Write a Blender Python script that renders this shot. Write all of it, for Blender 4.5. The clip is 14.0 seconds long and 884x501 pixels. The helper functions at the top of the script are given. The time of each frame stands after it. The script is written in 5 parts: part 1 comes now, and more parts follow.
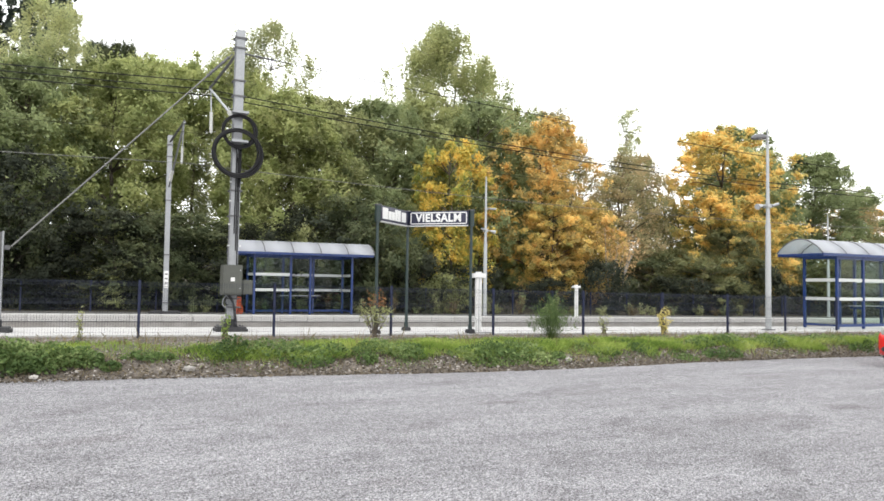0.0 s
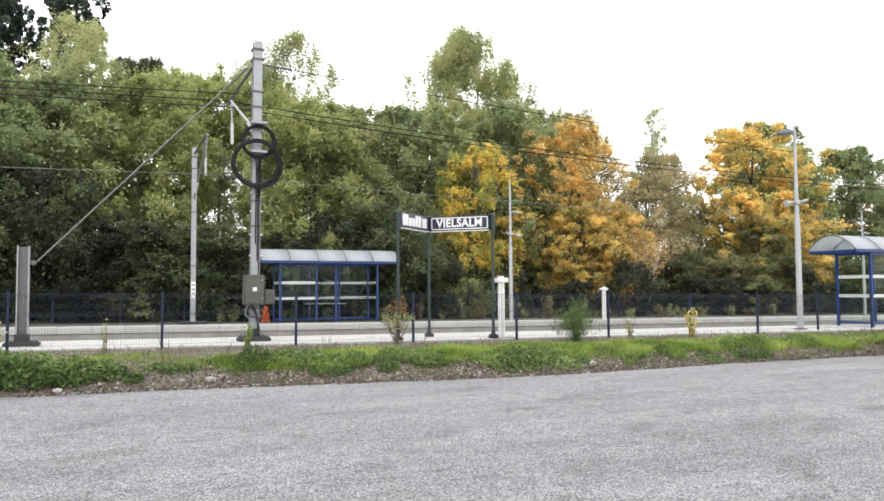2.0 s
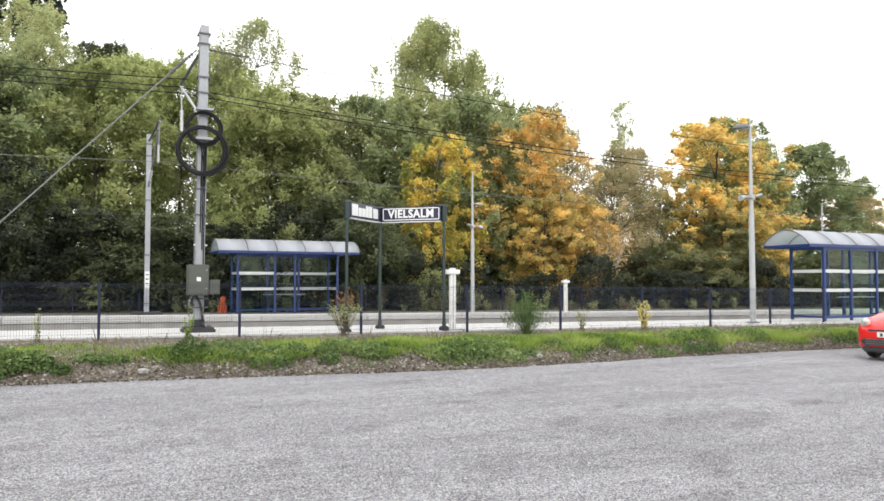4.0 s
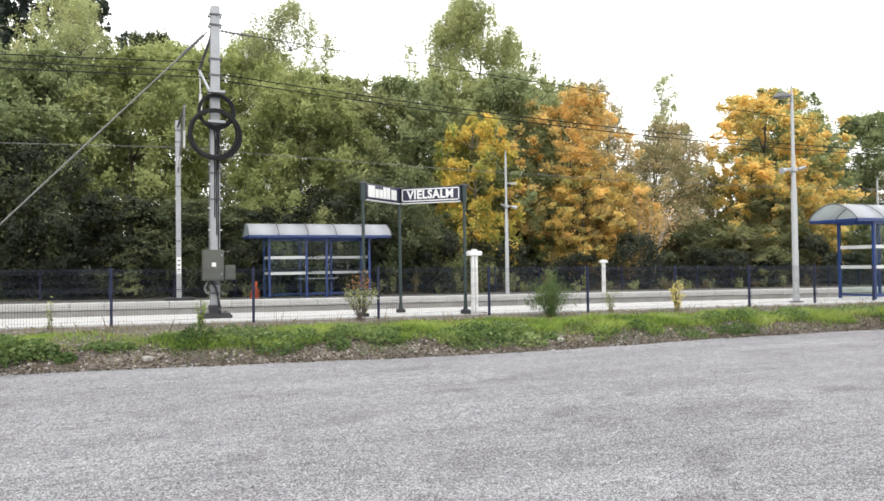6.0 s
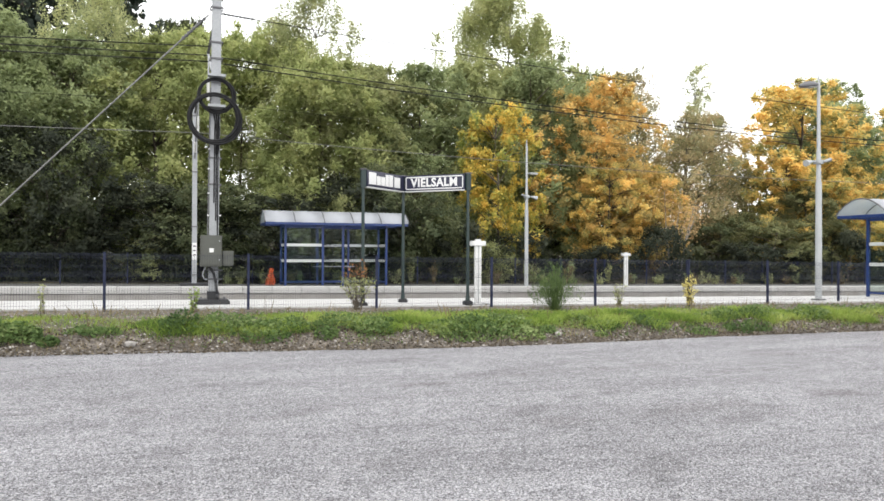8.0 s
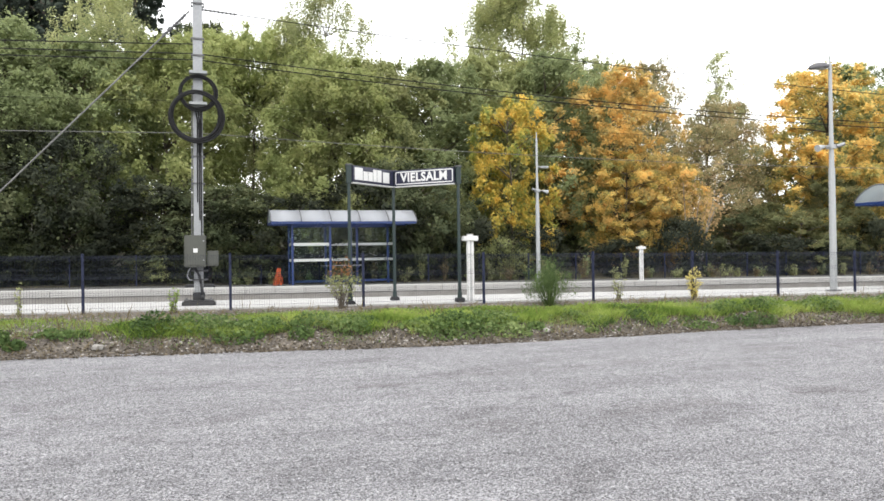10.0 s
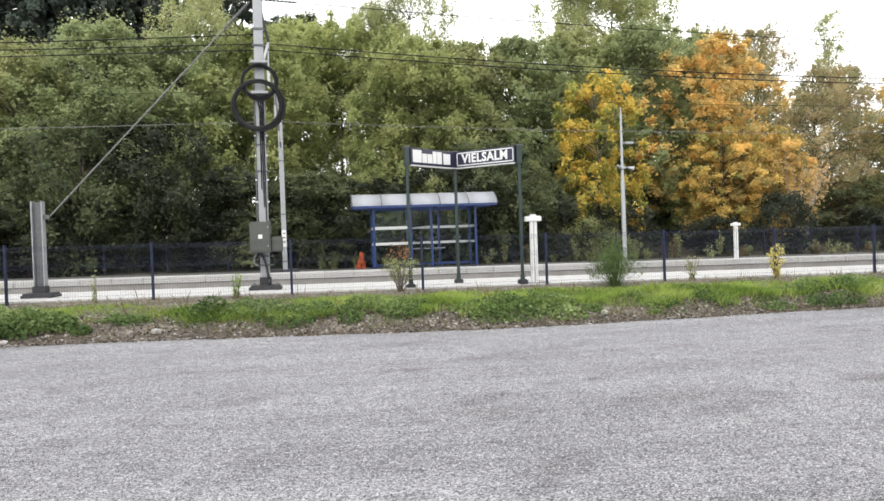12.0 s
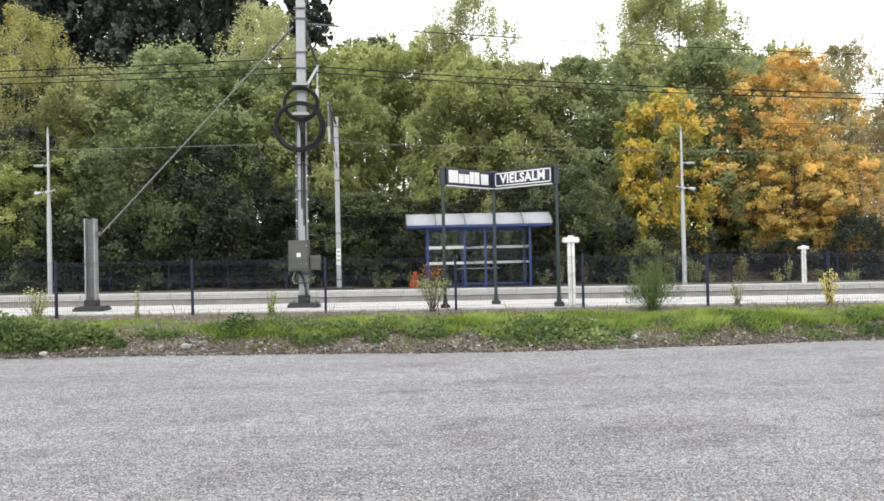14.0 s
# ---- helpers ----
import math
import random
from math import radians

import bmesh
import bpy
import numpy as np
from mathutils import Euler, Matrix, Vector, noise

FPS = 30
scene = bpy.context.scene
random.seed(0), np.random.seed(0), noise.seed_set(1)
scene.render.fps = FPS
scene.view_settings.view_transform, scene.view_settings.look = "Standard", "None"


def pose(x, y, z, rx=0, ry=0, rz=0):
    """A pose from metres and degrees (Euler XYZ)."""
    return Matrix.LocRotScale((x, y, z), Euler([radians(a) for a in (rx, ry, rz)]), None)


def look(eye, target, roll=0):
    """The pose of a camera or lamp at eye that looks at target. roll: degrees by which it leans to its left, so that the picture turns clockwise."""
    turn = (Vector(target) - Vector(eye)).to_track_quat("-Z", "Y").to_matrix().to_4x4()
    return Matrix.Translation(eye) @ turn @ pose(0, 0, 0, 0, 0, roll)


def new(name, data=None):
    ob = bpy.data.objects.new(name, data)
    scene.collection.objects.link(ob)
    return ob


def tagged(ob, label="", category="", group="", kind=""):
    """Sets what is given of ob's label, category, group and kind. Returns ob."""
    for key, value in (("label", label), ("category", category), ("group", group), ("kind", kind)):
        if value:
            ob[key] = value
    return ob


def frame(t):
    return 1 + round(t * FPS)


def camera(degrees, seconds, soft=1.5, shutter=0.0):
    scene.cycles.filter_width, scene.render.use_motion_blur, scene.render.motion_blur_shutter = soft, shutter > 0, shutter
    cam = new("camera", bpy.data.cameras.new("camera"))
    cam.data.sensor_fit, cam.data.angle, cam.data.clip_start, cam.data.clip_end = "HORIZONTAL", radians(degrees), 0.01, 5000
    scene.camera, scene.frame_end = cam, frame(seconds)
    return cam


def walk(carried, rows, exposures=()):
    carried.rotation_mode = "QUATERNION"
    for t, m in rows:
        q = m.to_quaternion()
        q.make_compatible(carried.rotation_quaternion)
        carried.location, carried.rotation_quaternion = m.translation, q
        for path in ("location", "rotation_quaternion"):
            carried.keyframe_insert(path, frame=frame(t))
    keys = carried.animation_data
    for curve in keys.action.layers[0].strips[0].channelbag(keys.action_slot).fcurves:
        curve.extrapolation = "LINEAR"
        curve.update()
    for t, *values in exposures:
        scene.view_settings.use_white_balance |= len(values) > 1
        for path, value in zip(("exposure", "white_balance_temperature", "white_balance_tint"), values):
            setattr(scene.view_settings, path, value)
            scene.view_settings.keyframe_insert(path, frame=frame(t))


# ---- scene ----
cam = camera(60.0, 14.0, soft=1.6)
PATH = [
    (0, (0.044, 0.183, 1.534), (0.925, 1.976, 1.628), 0.8),
    (0.5, (0.052, 0.188, 1.542), (0.948, 1.974, 1.625), 1.2),
    (1, (0.085, 0.197, 1.548), (0.992, 1.977, 1.641), 0.2),
    (1.5, (0.157, 0.214, 1.549), (1.013, 2.019, 1.635), -0.5),
    (2, (0.264, 0.184, 1.556), (1.076, 2.009, 1.662), -0.4),
    (2.5, (0.387, 0.128, 1.563), (1.216, 1.945, 1.671), 0.9),
    (3, (0.532, 0.102, 1.56), (1.419, 1.893, 1.649), -0.3),
    (5.5, (1.521, 0.269, 1.545), (2.313, 2.105, 1.599), -0.2),
    (6, (1.746, 0.343, 1.55), (2.504, 2.194, 1.588), -0.8),
    (6.5, (1.961, 0.36, 1.546), (2.735, 2.204, 1.585), -1.3),
    (7, (2.183, 0.384, 1.55), (2.82, 2.28, 1.589), -1.0),
    (7.5, (2.399, 0.396, 1.548), (2.986, 2.308, 1.589), 0.7),
    (8, (2.651, 0.419, 1.535), (3.32, 2.304, 1.548), 0.2),
    (10.5, (3.992, 0.614, 1.472), (4.508, 2.547, 1.479), -1.9),
    (11, (4.264, 0.616, 1.467), (4.631, 2.582, 1.471), -2.3),
    (11.5, (4.514, 0.582, 1.465), (4.882, 2.548, 1.449), -1.8),
    (12, (4.739, 0.591, 1.453), (5.063, 2.564, 1.421), -2.0),
    (12.5, (4.996, 0.605, 1.454), (5.292, 2.581, 1.382), -3.4),
    (13, (5.233, 0.565, 1.461), (5.428, 2.554, 1.393), -3.0),
    (13.5, (5.453, 0.509, 1.456), (5.638, 2.5, 1.425), -0.5),
    (14, (5.633, 0.536, 1.45), (5.764, 2.531, 1.474), -1.3),
]
walk(cam, [(t, look(eye, target, roll)) for t, eye, target, roll in PATH])

# ---- world, sun, sky ----
world = bpy.data.worlds.new("overcast_sky")
scene.world = world
world.use_nodes = True
wn, wl = world.node_tree.nodes, world.node_tree.links
sky = wn.new("ShaderNodeTexSky")
sky.sky_type, sky.sun_disc = "NISHITA", False
sky.sun_elevation, sky.sun_rotation = radians(38), radians(200)
sky_grey = wn.new("ShaderNodeHueSaturation")
sky_grey.inputs["Saturation"].default_value = 0.12
sky_scale = wn.new("ShaderNodeMix")
sky_scale.data_type, sky_scale.blend_type = "RGBA", "MIX"
sky_scale.inputs["Factor"].default_value = 0.88
sky_scale.inputs[7].default_value = (11.0, 11.1, 11.25, 1)
wl.new(sky.outputs[0], sky_grey.inputs["Color"])
wl.new(sky_grey.outputs[0], sky_scale.inputs[6])
wl.new(sky_scale.outputs[2], wn["Background"].inputs["Color"])
wn["Background"].inputs["Strength"].default_value = 0.215

sun = new("sun", bpy.data.lights.new("sun", "SUN"))
sun.data.energy, sun.data.angle, sun.data.color = 1.7, radians(40), (1.0, 0.96, 0.9)
sun.matrix_world = look((0, 0, 40), (14, 26, 0))
scene.view_settings.exposure = 0.0


# ---- materials ----
def mat(name, colour, rough=0.6, metal=0.0, spread=0.25, scale=6.0, fine=60.0, bump=0.15, hue=None, obj=0.0, island=0.0):
    """A node material: two scales of noise over a base colour, with bump; hue: a second colour for stains; obj, island: variation by piece."""
    m = bpy.data.materials.new(name)
    m.use_nodes = True
    n, l = m.node_tree.nodes, m.node_tree.links
    b = n["Principled BSDF"]
    b.inputs["Roughness"].default_value, b.inputs["Metallic"].default_value = rough, metal
    co = n.new("ShaderNodeTexCoord")
    big, small = n.new("ShaderNodeTexNoise"), n.new("ShaderNodeTexNoise")
    for t, s in ((big, scale), (small, fine)):
        t.inputs["Scale"].default_value, t.inputs["Detail"].default_value = s, 5
        l.new(co.outputs["Object"], t.inputs["Vector"])
    ramp = n.new("ShaderNodeValToRGB")
    lo = hue or tuple(c * (1 - spread) for c in colour)
    ramp.color_ramp.elements[0].position, ramp.color_ramp.elements[1].position = 0.32, 0.66
    ramp.color_ramp.elements[0].color, ramp.color_ramp.elements[1].color = (*lo, 1), (*colour, 1)
    l.new(big.outputs["Fac"], ramp.inputs["Fac"])
    mul = n.new("ShaderNodeHueSaturation")
    l.new(ramp.outputs["Color"], mul.inputs["Color"])
    val = n.new("ShaderNodeMapRange")
    val.inputs["From Min"].default_value, val.inputs["From Max"].default_value = 0.25, 0.75
    val.inputs["To Min"].default_value, val.inputs["To Max"].default_value = 1 - spread, 1 + spread
    l.new(small.outputs["Fac"], val.inputs["Value"])
    last = val.outputs[0]
    for kind, amount in (("obj", obj), ("island", island)):
        if amount:
            src = n.new("ShaderNodeObjectInfo").outputs["Random"] if kind == "obj" else n.new("ShaderNodeNewGeometry").outputs["Random Per Island"]
            r = n.new("ShaderNodeMapRange")
            r.inputs["To Min"].default_value, r.inputs["To Max"].default_value = 1 - amount, 1 + amount
            l.new(src, r.inputs["Value"])
            times = n.new("ShaderNodeMath")
            times.operation = "MULTIPLY"
            l.new(last, times.inputs[0]), l.new(r.outputs[0], times.inputs[1])
            last = times.outputs[0]
    l.new(last, mul.inputs["Value"])
    l.new(mul.outputs[0], b.inputs["Base Color"])
    if bump:
        bn = n.new("ShaderNodeBump")
        bn.inputs["Strength"].default_value, bn.inputs["Distance"].default_value = bump, 0.02
        l.new(small.outputs["Fac"], bn.inputs["Height"]), l.new(bn.outputs[0], b.inputs["Normal"])
    return m


def leaf_mat(name, a, b_, c, translucent=0.35, rough=0.7):
    """Leaves: three colours spread leaf by leaf and over the crown, with light coming through."""
    m = bpy.data.materials.new(name)
    m.use_nodes = True
    n, l = m.node_tree.nodes, m.node_tree.links
    b = n["Principled BSDF"]
    b.inputs["Roughness"].default_value = rough
    b.inputs["Specular IOR Level"].default_value = 0.1
    co, noi = n.new("ShaderNodeTexCoord"), n.new("ShaderNodeTexNoise")
    noi.inputs["Scale"].default_value, noi.inputs["Detail"].default_value = 0.7, 4
    l.new(co.outputs["Object"], noi.inputs["Vector"])
    geo = n.new("ShaderNodeNewGeometry")
    mixv = n.new("ShaderNodeMath")
    mixv.operation = "MULTIPLY_ADD"
    mixv.inputs[1].default_value = 0.36
    l.new(geo.outputs["Random Per Island"], mixv.inputs[0])
    sh = n.new("ShaderNodeMath")
    sh.operation = "MULTIPLY_ADD"
    sh.inputs[1].default_value, sh.inputs[2].default_value = 1.5, -0.5
    l.new(noi.outputs["Fac"], sh.inputs[0]), l.new(sh.outputs[0], mixv.inputs[2])
    info = n.new("ShaderNodeObjectInfo")
    ramp = n.new("ShaderNodeValToRGB")
    e = ramp.color_ramp.elements
    e[0].position, e[1].position = 0.2, 0.85
    e[0].color, e[1].color = (*a, 1), (*c, 1)
    mid = e.new(0.5)
    mid.color = (*b_, 1)
    l.new(mixv.outputs[0], ramp.inputs["Fac"])
    hs = n.new("ShaderNodeHueSaturation")
    r = n.new("ShaderNodeMapRange")
    r.inputs["To Min"].default_value, r.inputs["To Max"].default_value = 0.9, 1.22
    l.new(info.outputs["Random"], r.inputs["Value"]), l.new(r.outputs[0], hs.inputs["Value"])
    l.new(ramp.outputs[0], hs.inputs["Color"])
    l.new(hs.outputs[0], b.inputs["Base Color"])
    tr, mx = n.new("ShaderNodeBsdfTranslucent"), n.new("ShaderNodeMixShader")
    mx.inputs[0].default_value = translucent
    l.new(hs.outputs[0], tr.inputs["Color"])
    l.new(b.outputs[0], mx.inputs[1]), l.new(tr.outputs[0], mx.inputs[2])
    l.new(mx.outputs[0], n["Material Output"].inputs["Surface"])
    return m


def ground_mat(name, c1, c2, stone, speck=18.0, bump=0.5, patch=0.35, rough=0.9, contrast=0.35, tracks=0.0, coarse=0.0):
    """Loose ground: small stones told apart by cells, over patches of another tone."""
    m = bpy.data.materials.new(name)
    m.use_nodes = True
    n, l = m.node_tree.nodes, m.node_tree.links
    b = n["Principled BSDF"]
    b.inputs["Roughness"].default_value = rough
    co = n.new("ShaderNodeTexCoord")
    vor, big, mid = n.new("ShaderNodeTexVoronoi"), n.new("ShaderNodeTexNoise"), n.new("ShaderNodeTexNoise")
    vor.inputs["Scale"].default_value = speck
    big.inputs["Scale"].default_value, big.inputs["Detail"].default_value = patch, 6
    mid.inputs["Scale"].default_value, mid.inputs["Detail"].default_value = 4.0, 6
    stretch = n.new("ShaderNodeMapping")
    stretch.inputs["Scale"].default_value = (0.4, 1.9, 1)
    l.new(co.outputs["Object"], stretch.inputs["Vector"])
    l.new(stretch.outputs[0], big.inputs["Vector"])
    l.new(co.outputs["Object"], vor.inputs["Vector"]), l.new(co.outputs["Object"], mid.inputs["Vector"])
    ramp = n.new("ShaderNodeValToRGB")
    ramp.color_ramp.elements[0].position, ramp.color_ramp.elements[1].position = 0.38, 0.62
    ramp.color_ramp.elements[0].color, ramp.color_ramp.elements[1].color = (*c1, 1), (*c2, 1)
    add = n.new("ShaderNodeMath")
    add.operation = "MULTIPLY_ADD"
    add.inputs[1].default_value = 0.3
    l.new(mid.outputs["Fac"], add.inputs[0])
    sc = n.new("ShaderNodeMath")
    sc.operation = "MULTIPLY"
    sc.inputs[1].default_value = 0.7
    l.new(big.outputs["Fac"], sc.inputs[0]), l.new(sc.outputs[0], add.inputs[2])
    l.new(add.outputs[0], ramp.inputs["Fac"])
    sep = n.new("ShaderNodeSeparateColor")
    l.new(vor.outputs["Color"], sep.inputs[0])
    r = n.new("ShaderNodeMapRange")
    r.inputs["To Min"].default_value, r.inputs["To Max"].default_value = 1 - contrast, 1 + contrast
    l.new(sep.outputs[0], r.inputs["Value"])
    hs = n.new("ShaderNodeHueSaturation")
    l.new(ramp.outputs[0], hs.inputs["Color"]), l.new(r.outputs[0], hs.inputs["Value"])
    pick = n.new("ShaderNodeMath")
    pick.operation = "GREATER_THAN"
    pick.inputs[1].default_value = 0.94
    l.new(sep.outputs[1], pick.inputs[0])
    mx = n.new("ShaderNodeMix")
    mx.data_type = "RGBA"
    mx.inputs[7].default_value = (*stone, 1)
    l.new(pick.outputs[0], mx.inputs["Factor"]), l.new(hs.outputs[0], mx.inputs[6])
    worn = mx.outputs[2]
    if coarse:
        # larger chips among the fine ones, some pale, some dark, and hand-wide streaks painted as bump shadows
        chip, chip_sep, chip_tone = n.new("ShaderNodeTexVoronoi"), n.new("ShaderNodeSeparateColor"), n.new("ShaderNodeMapRange")
        chip.inputs["Scale"].default_value = coarse
        l.new(co.outputs["Object"], chip.inputs["Vector"]), l.new(chip.outputs["Color"], chip_sep.inputs[0])
        chip_tone.inputs["To Min"].default_value, chip_tone.inputs["To Max"].default_value = 0.68, 1.36
        l.new(chip_sep.outputs[0], chip_tone.inputs["Value"])
        bump_shade, bump_shade_tone, bump_shade_map = n.new("ShaderNodeTexNoise"), n.new("ShaderNodeMapRange"), n.new("ShaderNodeMapping")
        bump_shade_map.inputs["Scale"].default_value = (0.38, 2.2, 1)
        bump_shade.inputs["Scale"].default_value, bump_shade.inputs["Detail"].default_value = 6.0, 5
        l.new(co.outputs["Object"], bump_shade_map.inputs["Vector"]), l.new(bump_shade_map.outputs[0], bump_shade.inputs["Vector"])
        bump_shade_tone.inputs["From Min"].default_value, bump_shade_tone.inputs["From Max"].default_value = 0.34, 0.44
        bump_shade_tone.inputs["To Min"].default_value, bump_shade_tone.inputs["To Max"].default_value = 0.74, 1.02
        l.new(bump_shade.outputs["Fac"], bump_shade_tone.inputs["Value"])
        tone, rough_mix = n.new("ShaderNodeMath"), n.new("ShaderNodeHueSaturation")
        tone.operation = "MULTIPLY"
        l.new(chip_tone.outputs[0], tone.inputs[0]), l.new(bump_shade_tone.outputs[0], tone.inputs[1])
        l.new(tone.outputs[0], rough_mix.inputs["Value"]), l.new(worn, rough_mix.inputs["Color"])
        worn = rough_mix.outputs[0]
    if tracks:
        # swept tyre arcs and scuffed streaks, darker and a little browner than the loose stones
        for kind_, scale, dist, lo_, hi_, tone in (("RINGS", 0.16, 3.5, 0.86, 0.97, (0.7, 0.69, 0.69)), ("BANDS", 0.1, 9.0, 0.9, 0.985, (0.76, 0.74, 0.73))):
            place, wav, gap = n.new("ShaderNodeMapping"), n.new("ShaderNodeTexWave"), n.new("ShaderNodeTexNoise")
            place.inputs["Location"].default_value = (-13.0, 3.0, 0)
            if kind_ == "BANDS":
                place.inputs["Rotation"].default_value = (0, 0, radians(78))
            wav.wave_type = kind_
            if kind_ == "RINGS":
                wav.rings_direction = "Z"
            wav.inputs["Scale"].default_value, wav.inputs["Distortion"].default_value = scale, dist
            wav.inputs["Detail"].default_value, wav.inputs["Detail Scale"].default_value = 2.0, 0.5
            gap.inputs["Scale"].default_value, gap.inputs["Detail"].default_value = 0.9, 3
            l.new(co.outputs["Object"], place.inputs["Vector"]), l.new(place.outputs[0], wav.inputs["Vector"])
            l.new(co.outputs["Object"], gap.inputs["Vector"])
            line, some, both = n.new("ShaderNodeMapRange"), n.new("ShaderNodeMapRange"), n.new("ShaderNodeMath")
            line.inputs["From Min"].default_value, line.inputs["From Max"].default_value = lo_, hi_
            some.inputs["From Min"].default_value, some.inputs["From Max"].default_value = 0.5, 0.62
            l.new(wav.outputs["Fac"], line.inputs["Value"]), l.new(gap.outputs["Fac"], some.inputs["Value"])
            both.operation = "MULTIPLY"
            l.new(line.outputs[0], both.inputs[0]), l.new(some.outputs[0], both.inputs[1])
            amt, dark = n.new("ShaderNodeMath"), n.new("ShaderNodeMix")
            amt.operation = "MULTIPLY"
            amt.inputs[1].default_value = tracks
            l.new(both.outputs[0], amt.inputs[0])
            dark.data_type, dark.blend_type = "RGBA", "MULTIPLY"
            dark.inputs[7].default_value = (*tone, 1)
            l.new(amt.outputs[0], dark.inputs["Factor"]), l.new(worn, dark.inputs[6])
            worn = dark.outputs[2]
    l.new(worn, b.inputs["Base Color"])
    bn = n.new("ShaderNodeBump")
    bn.inputs["Strength"].default_value, bn.inputs["Distance"].default_value = bump, 0.03
    l.new(vor.outputs["Distance"], bn.inputs["Height"]), l.new(bn.outputs[0], b.inputs["Normal"])
    return m


def glass_mat(name, tint, rough=0.03):
    m = bpy.data.materials.new(name)
    m.use_nodes = True
    n, l = m.node_tree.nodes, m.node_tree.links
    n.remove(n["Principled BSDF"])
    tr, gl, mx, fr = n.new("ShaderNodeBsdfTransparent"), n.new("ShaderNodeBsdfGlossy"), n.new("ShaderNodeMixShader"), n.new("ShaderNodeLayerWeight")
    fr.inputs["Blend"].default_value = 0.12
    tr.inputs["Color"].default_value = (*tint, 1)
    gl.inputs["Roughness"].default_value = rough
    weak = n.new("ShaderNodeMath")
    weak.operation = "MULTIPLY_ADD"
    weak.inputs[1].default_value, weak.inputs[2].default_value = 0.09, 0.008
    l.new(fr.outputs["Facing"], weak.inputs[0])
    l.new(weak.outputs[0], mx.inputs[0]), l.new(tr.outputs[0], mx.inputs[1]), l.new(gl.outputs[0], mx.inputs[2])
    l.new(mx.outputs[0], n["Material Output"].inputs["Surface"])
    return m


GRAVEL = ground_mat("grey_gravel", (0.236, 0.232, 0.245), (0.336, 0.331, 0.348), (0.58, 0.56, 0.57), speck=105, contrast=0.85, bump=0.9, patch=0.55, tracks=0.75, coarse=62.0)
SOIL = ground_mat("stony_soil", (0.06, 0.05, 0.04), (0.125, 0.108, 0.09), (0.3, 0.28, 0.26), speck=26, patch=1.2, contrast=0.5)
BALLAST = ground_mat("track_ballast", (0.12, 0.105, 0.09), (0.2, 0.18, 0.16), (0.3, 0.28, 0.26), speck=12, bump=1.0)
FOREST = ground_mat("forest_floor", (0.03, 0.028, 0.015), (0.07, 0.06, 0.03), (0.1, 0.09, 0.04), speck=10)
PAVING = mat("pale_concrete_paving", (0.42, 0.415, 0.405), 0.85, spread=0.1, scale=0.8, fine=40, bump=0.1, obj=0.04)
EDGE = mat("grey_platform_edge", (0.27, 0.262, 0.25), 0.9, spread=0.2, scale=1.5, fine=30, hue=(0.2, 0.19, 0.175))
ASPHALT = ground_mat("dark_platform_asphalt", (0.05, 0.05, 0.048), (0.095, 0.092, 0.085), (0.16, 0.155, 0.14), speck=40, contrast=0.4)
EDGE_TOP = mat("pale_edge_slab", (0.43, 0.425, 0.41), 0.9, spread=0.12, scale=1.2, fine=30, obj=0.06)
BLUE = mat("dark_blue_paint", (0.004, 0.009, 0.038), 0.7, spread=0.12, scale=3, fine=40, bump=0.05)
SHELTER_BLUE = mat("blue_enamel_paint", (0.012, 0.034, 0.135), 0.35, spread=0.1, scale=3, fine=40, bump=0.03)
WIRE_BLUE = mat("blue_coated_wire", (0.006, 0.01, 0.026), 0.8, spread=0.1, bump=0)
GALV = mat("galvanised_steel", (0.31, 0.32, 0.33), 0.5, 0.35, spread=0.12, scale=2.5, fine=25, bump=0.08)
GALV_DARK = mat("weathered_steel", (0.13, 0.13, 0.135), 0.6, 0.3, spread=0.2, scale=2.5, fine=25)
POLE_GREY = mat("light_grey_pole", (0.36, 0.375, 0.38), 0.45, 0.1, spread=0.06, scale=1.5, fine=20, bump=0.02)
WHITE = mat("white_enamel", (0.66, 0.66, 0.65), 0.4, spread=0.05, scale=3, fine=30, bump=0.02)
BLACK = mat("black_rubber", (0.022, 0.022, 0.024), 0.6, spread=0.2, scale=6, fine=40)
GREEN_POST = mat("dark_green_iron", (0.012, 0.028, 0.026), 0.4, spread=0.2, scale=3, fine=40, bump=0.05)
SIGN_BLUE = mat("navy_enamel", (0.009, 0.01, 0.034), 0.3, spread=0.08, bump=0)
BOX_GREEN = mat("olive_grey_cabinet_paint", (0.07, 0.073, 0.062), 0.5, spread=0.1, scale=4, fine=40, bump=0.03)
PAD = mat("dark_bitumen_concrete", (0.035, 0.035, 0.037), 0.8, spread=0.25, scale=5, fine=40)
INSUL = mat("pale_porcelain", (0.6, 0.6, 0.58), 0.3, spread=0.05, bump=0)
CABLE = mat("black_cable", (0.006, 0.006, 0.007), 0.9, spread=0.1, bump=0)
STAY = mat("dull_steel_rod", (0.17, 0.17, 0.165), 0.6, 0.3, spread=0.15, scale=2, fine=20)
RUST = mat("rusty_steel", (0.12, 0.06, 0.035), 0.7, 0.4, spread=0.3)
SLEEPER = mat("concrete_sleeper", (0.3, 0.29, 0.27), 0.9)
BARK = mat("grey_brown_bark", (0.11, 0.09, 0.07), 0.9, spread=0.35, scale=4, fine=25, bump=0.6)
BIRCH_BARK = mat("white_birch_bark", (0.36, 0.345, 0.32), 0.8, spread=0.2, scale=5, fine=20, hue=(0.12, 0.11, 0.1))
STONE = mat("pale_rubble", (0.28, 0.265, 0.245), 0.9, spread=0.25, scale=8, fine=40, bump=0.4, obj=0.25, island=0.35)
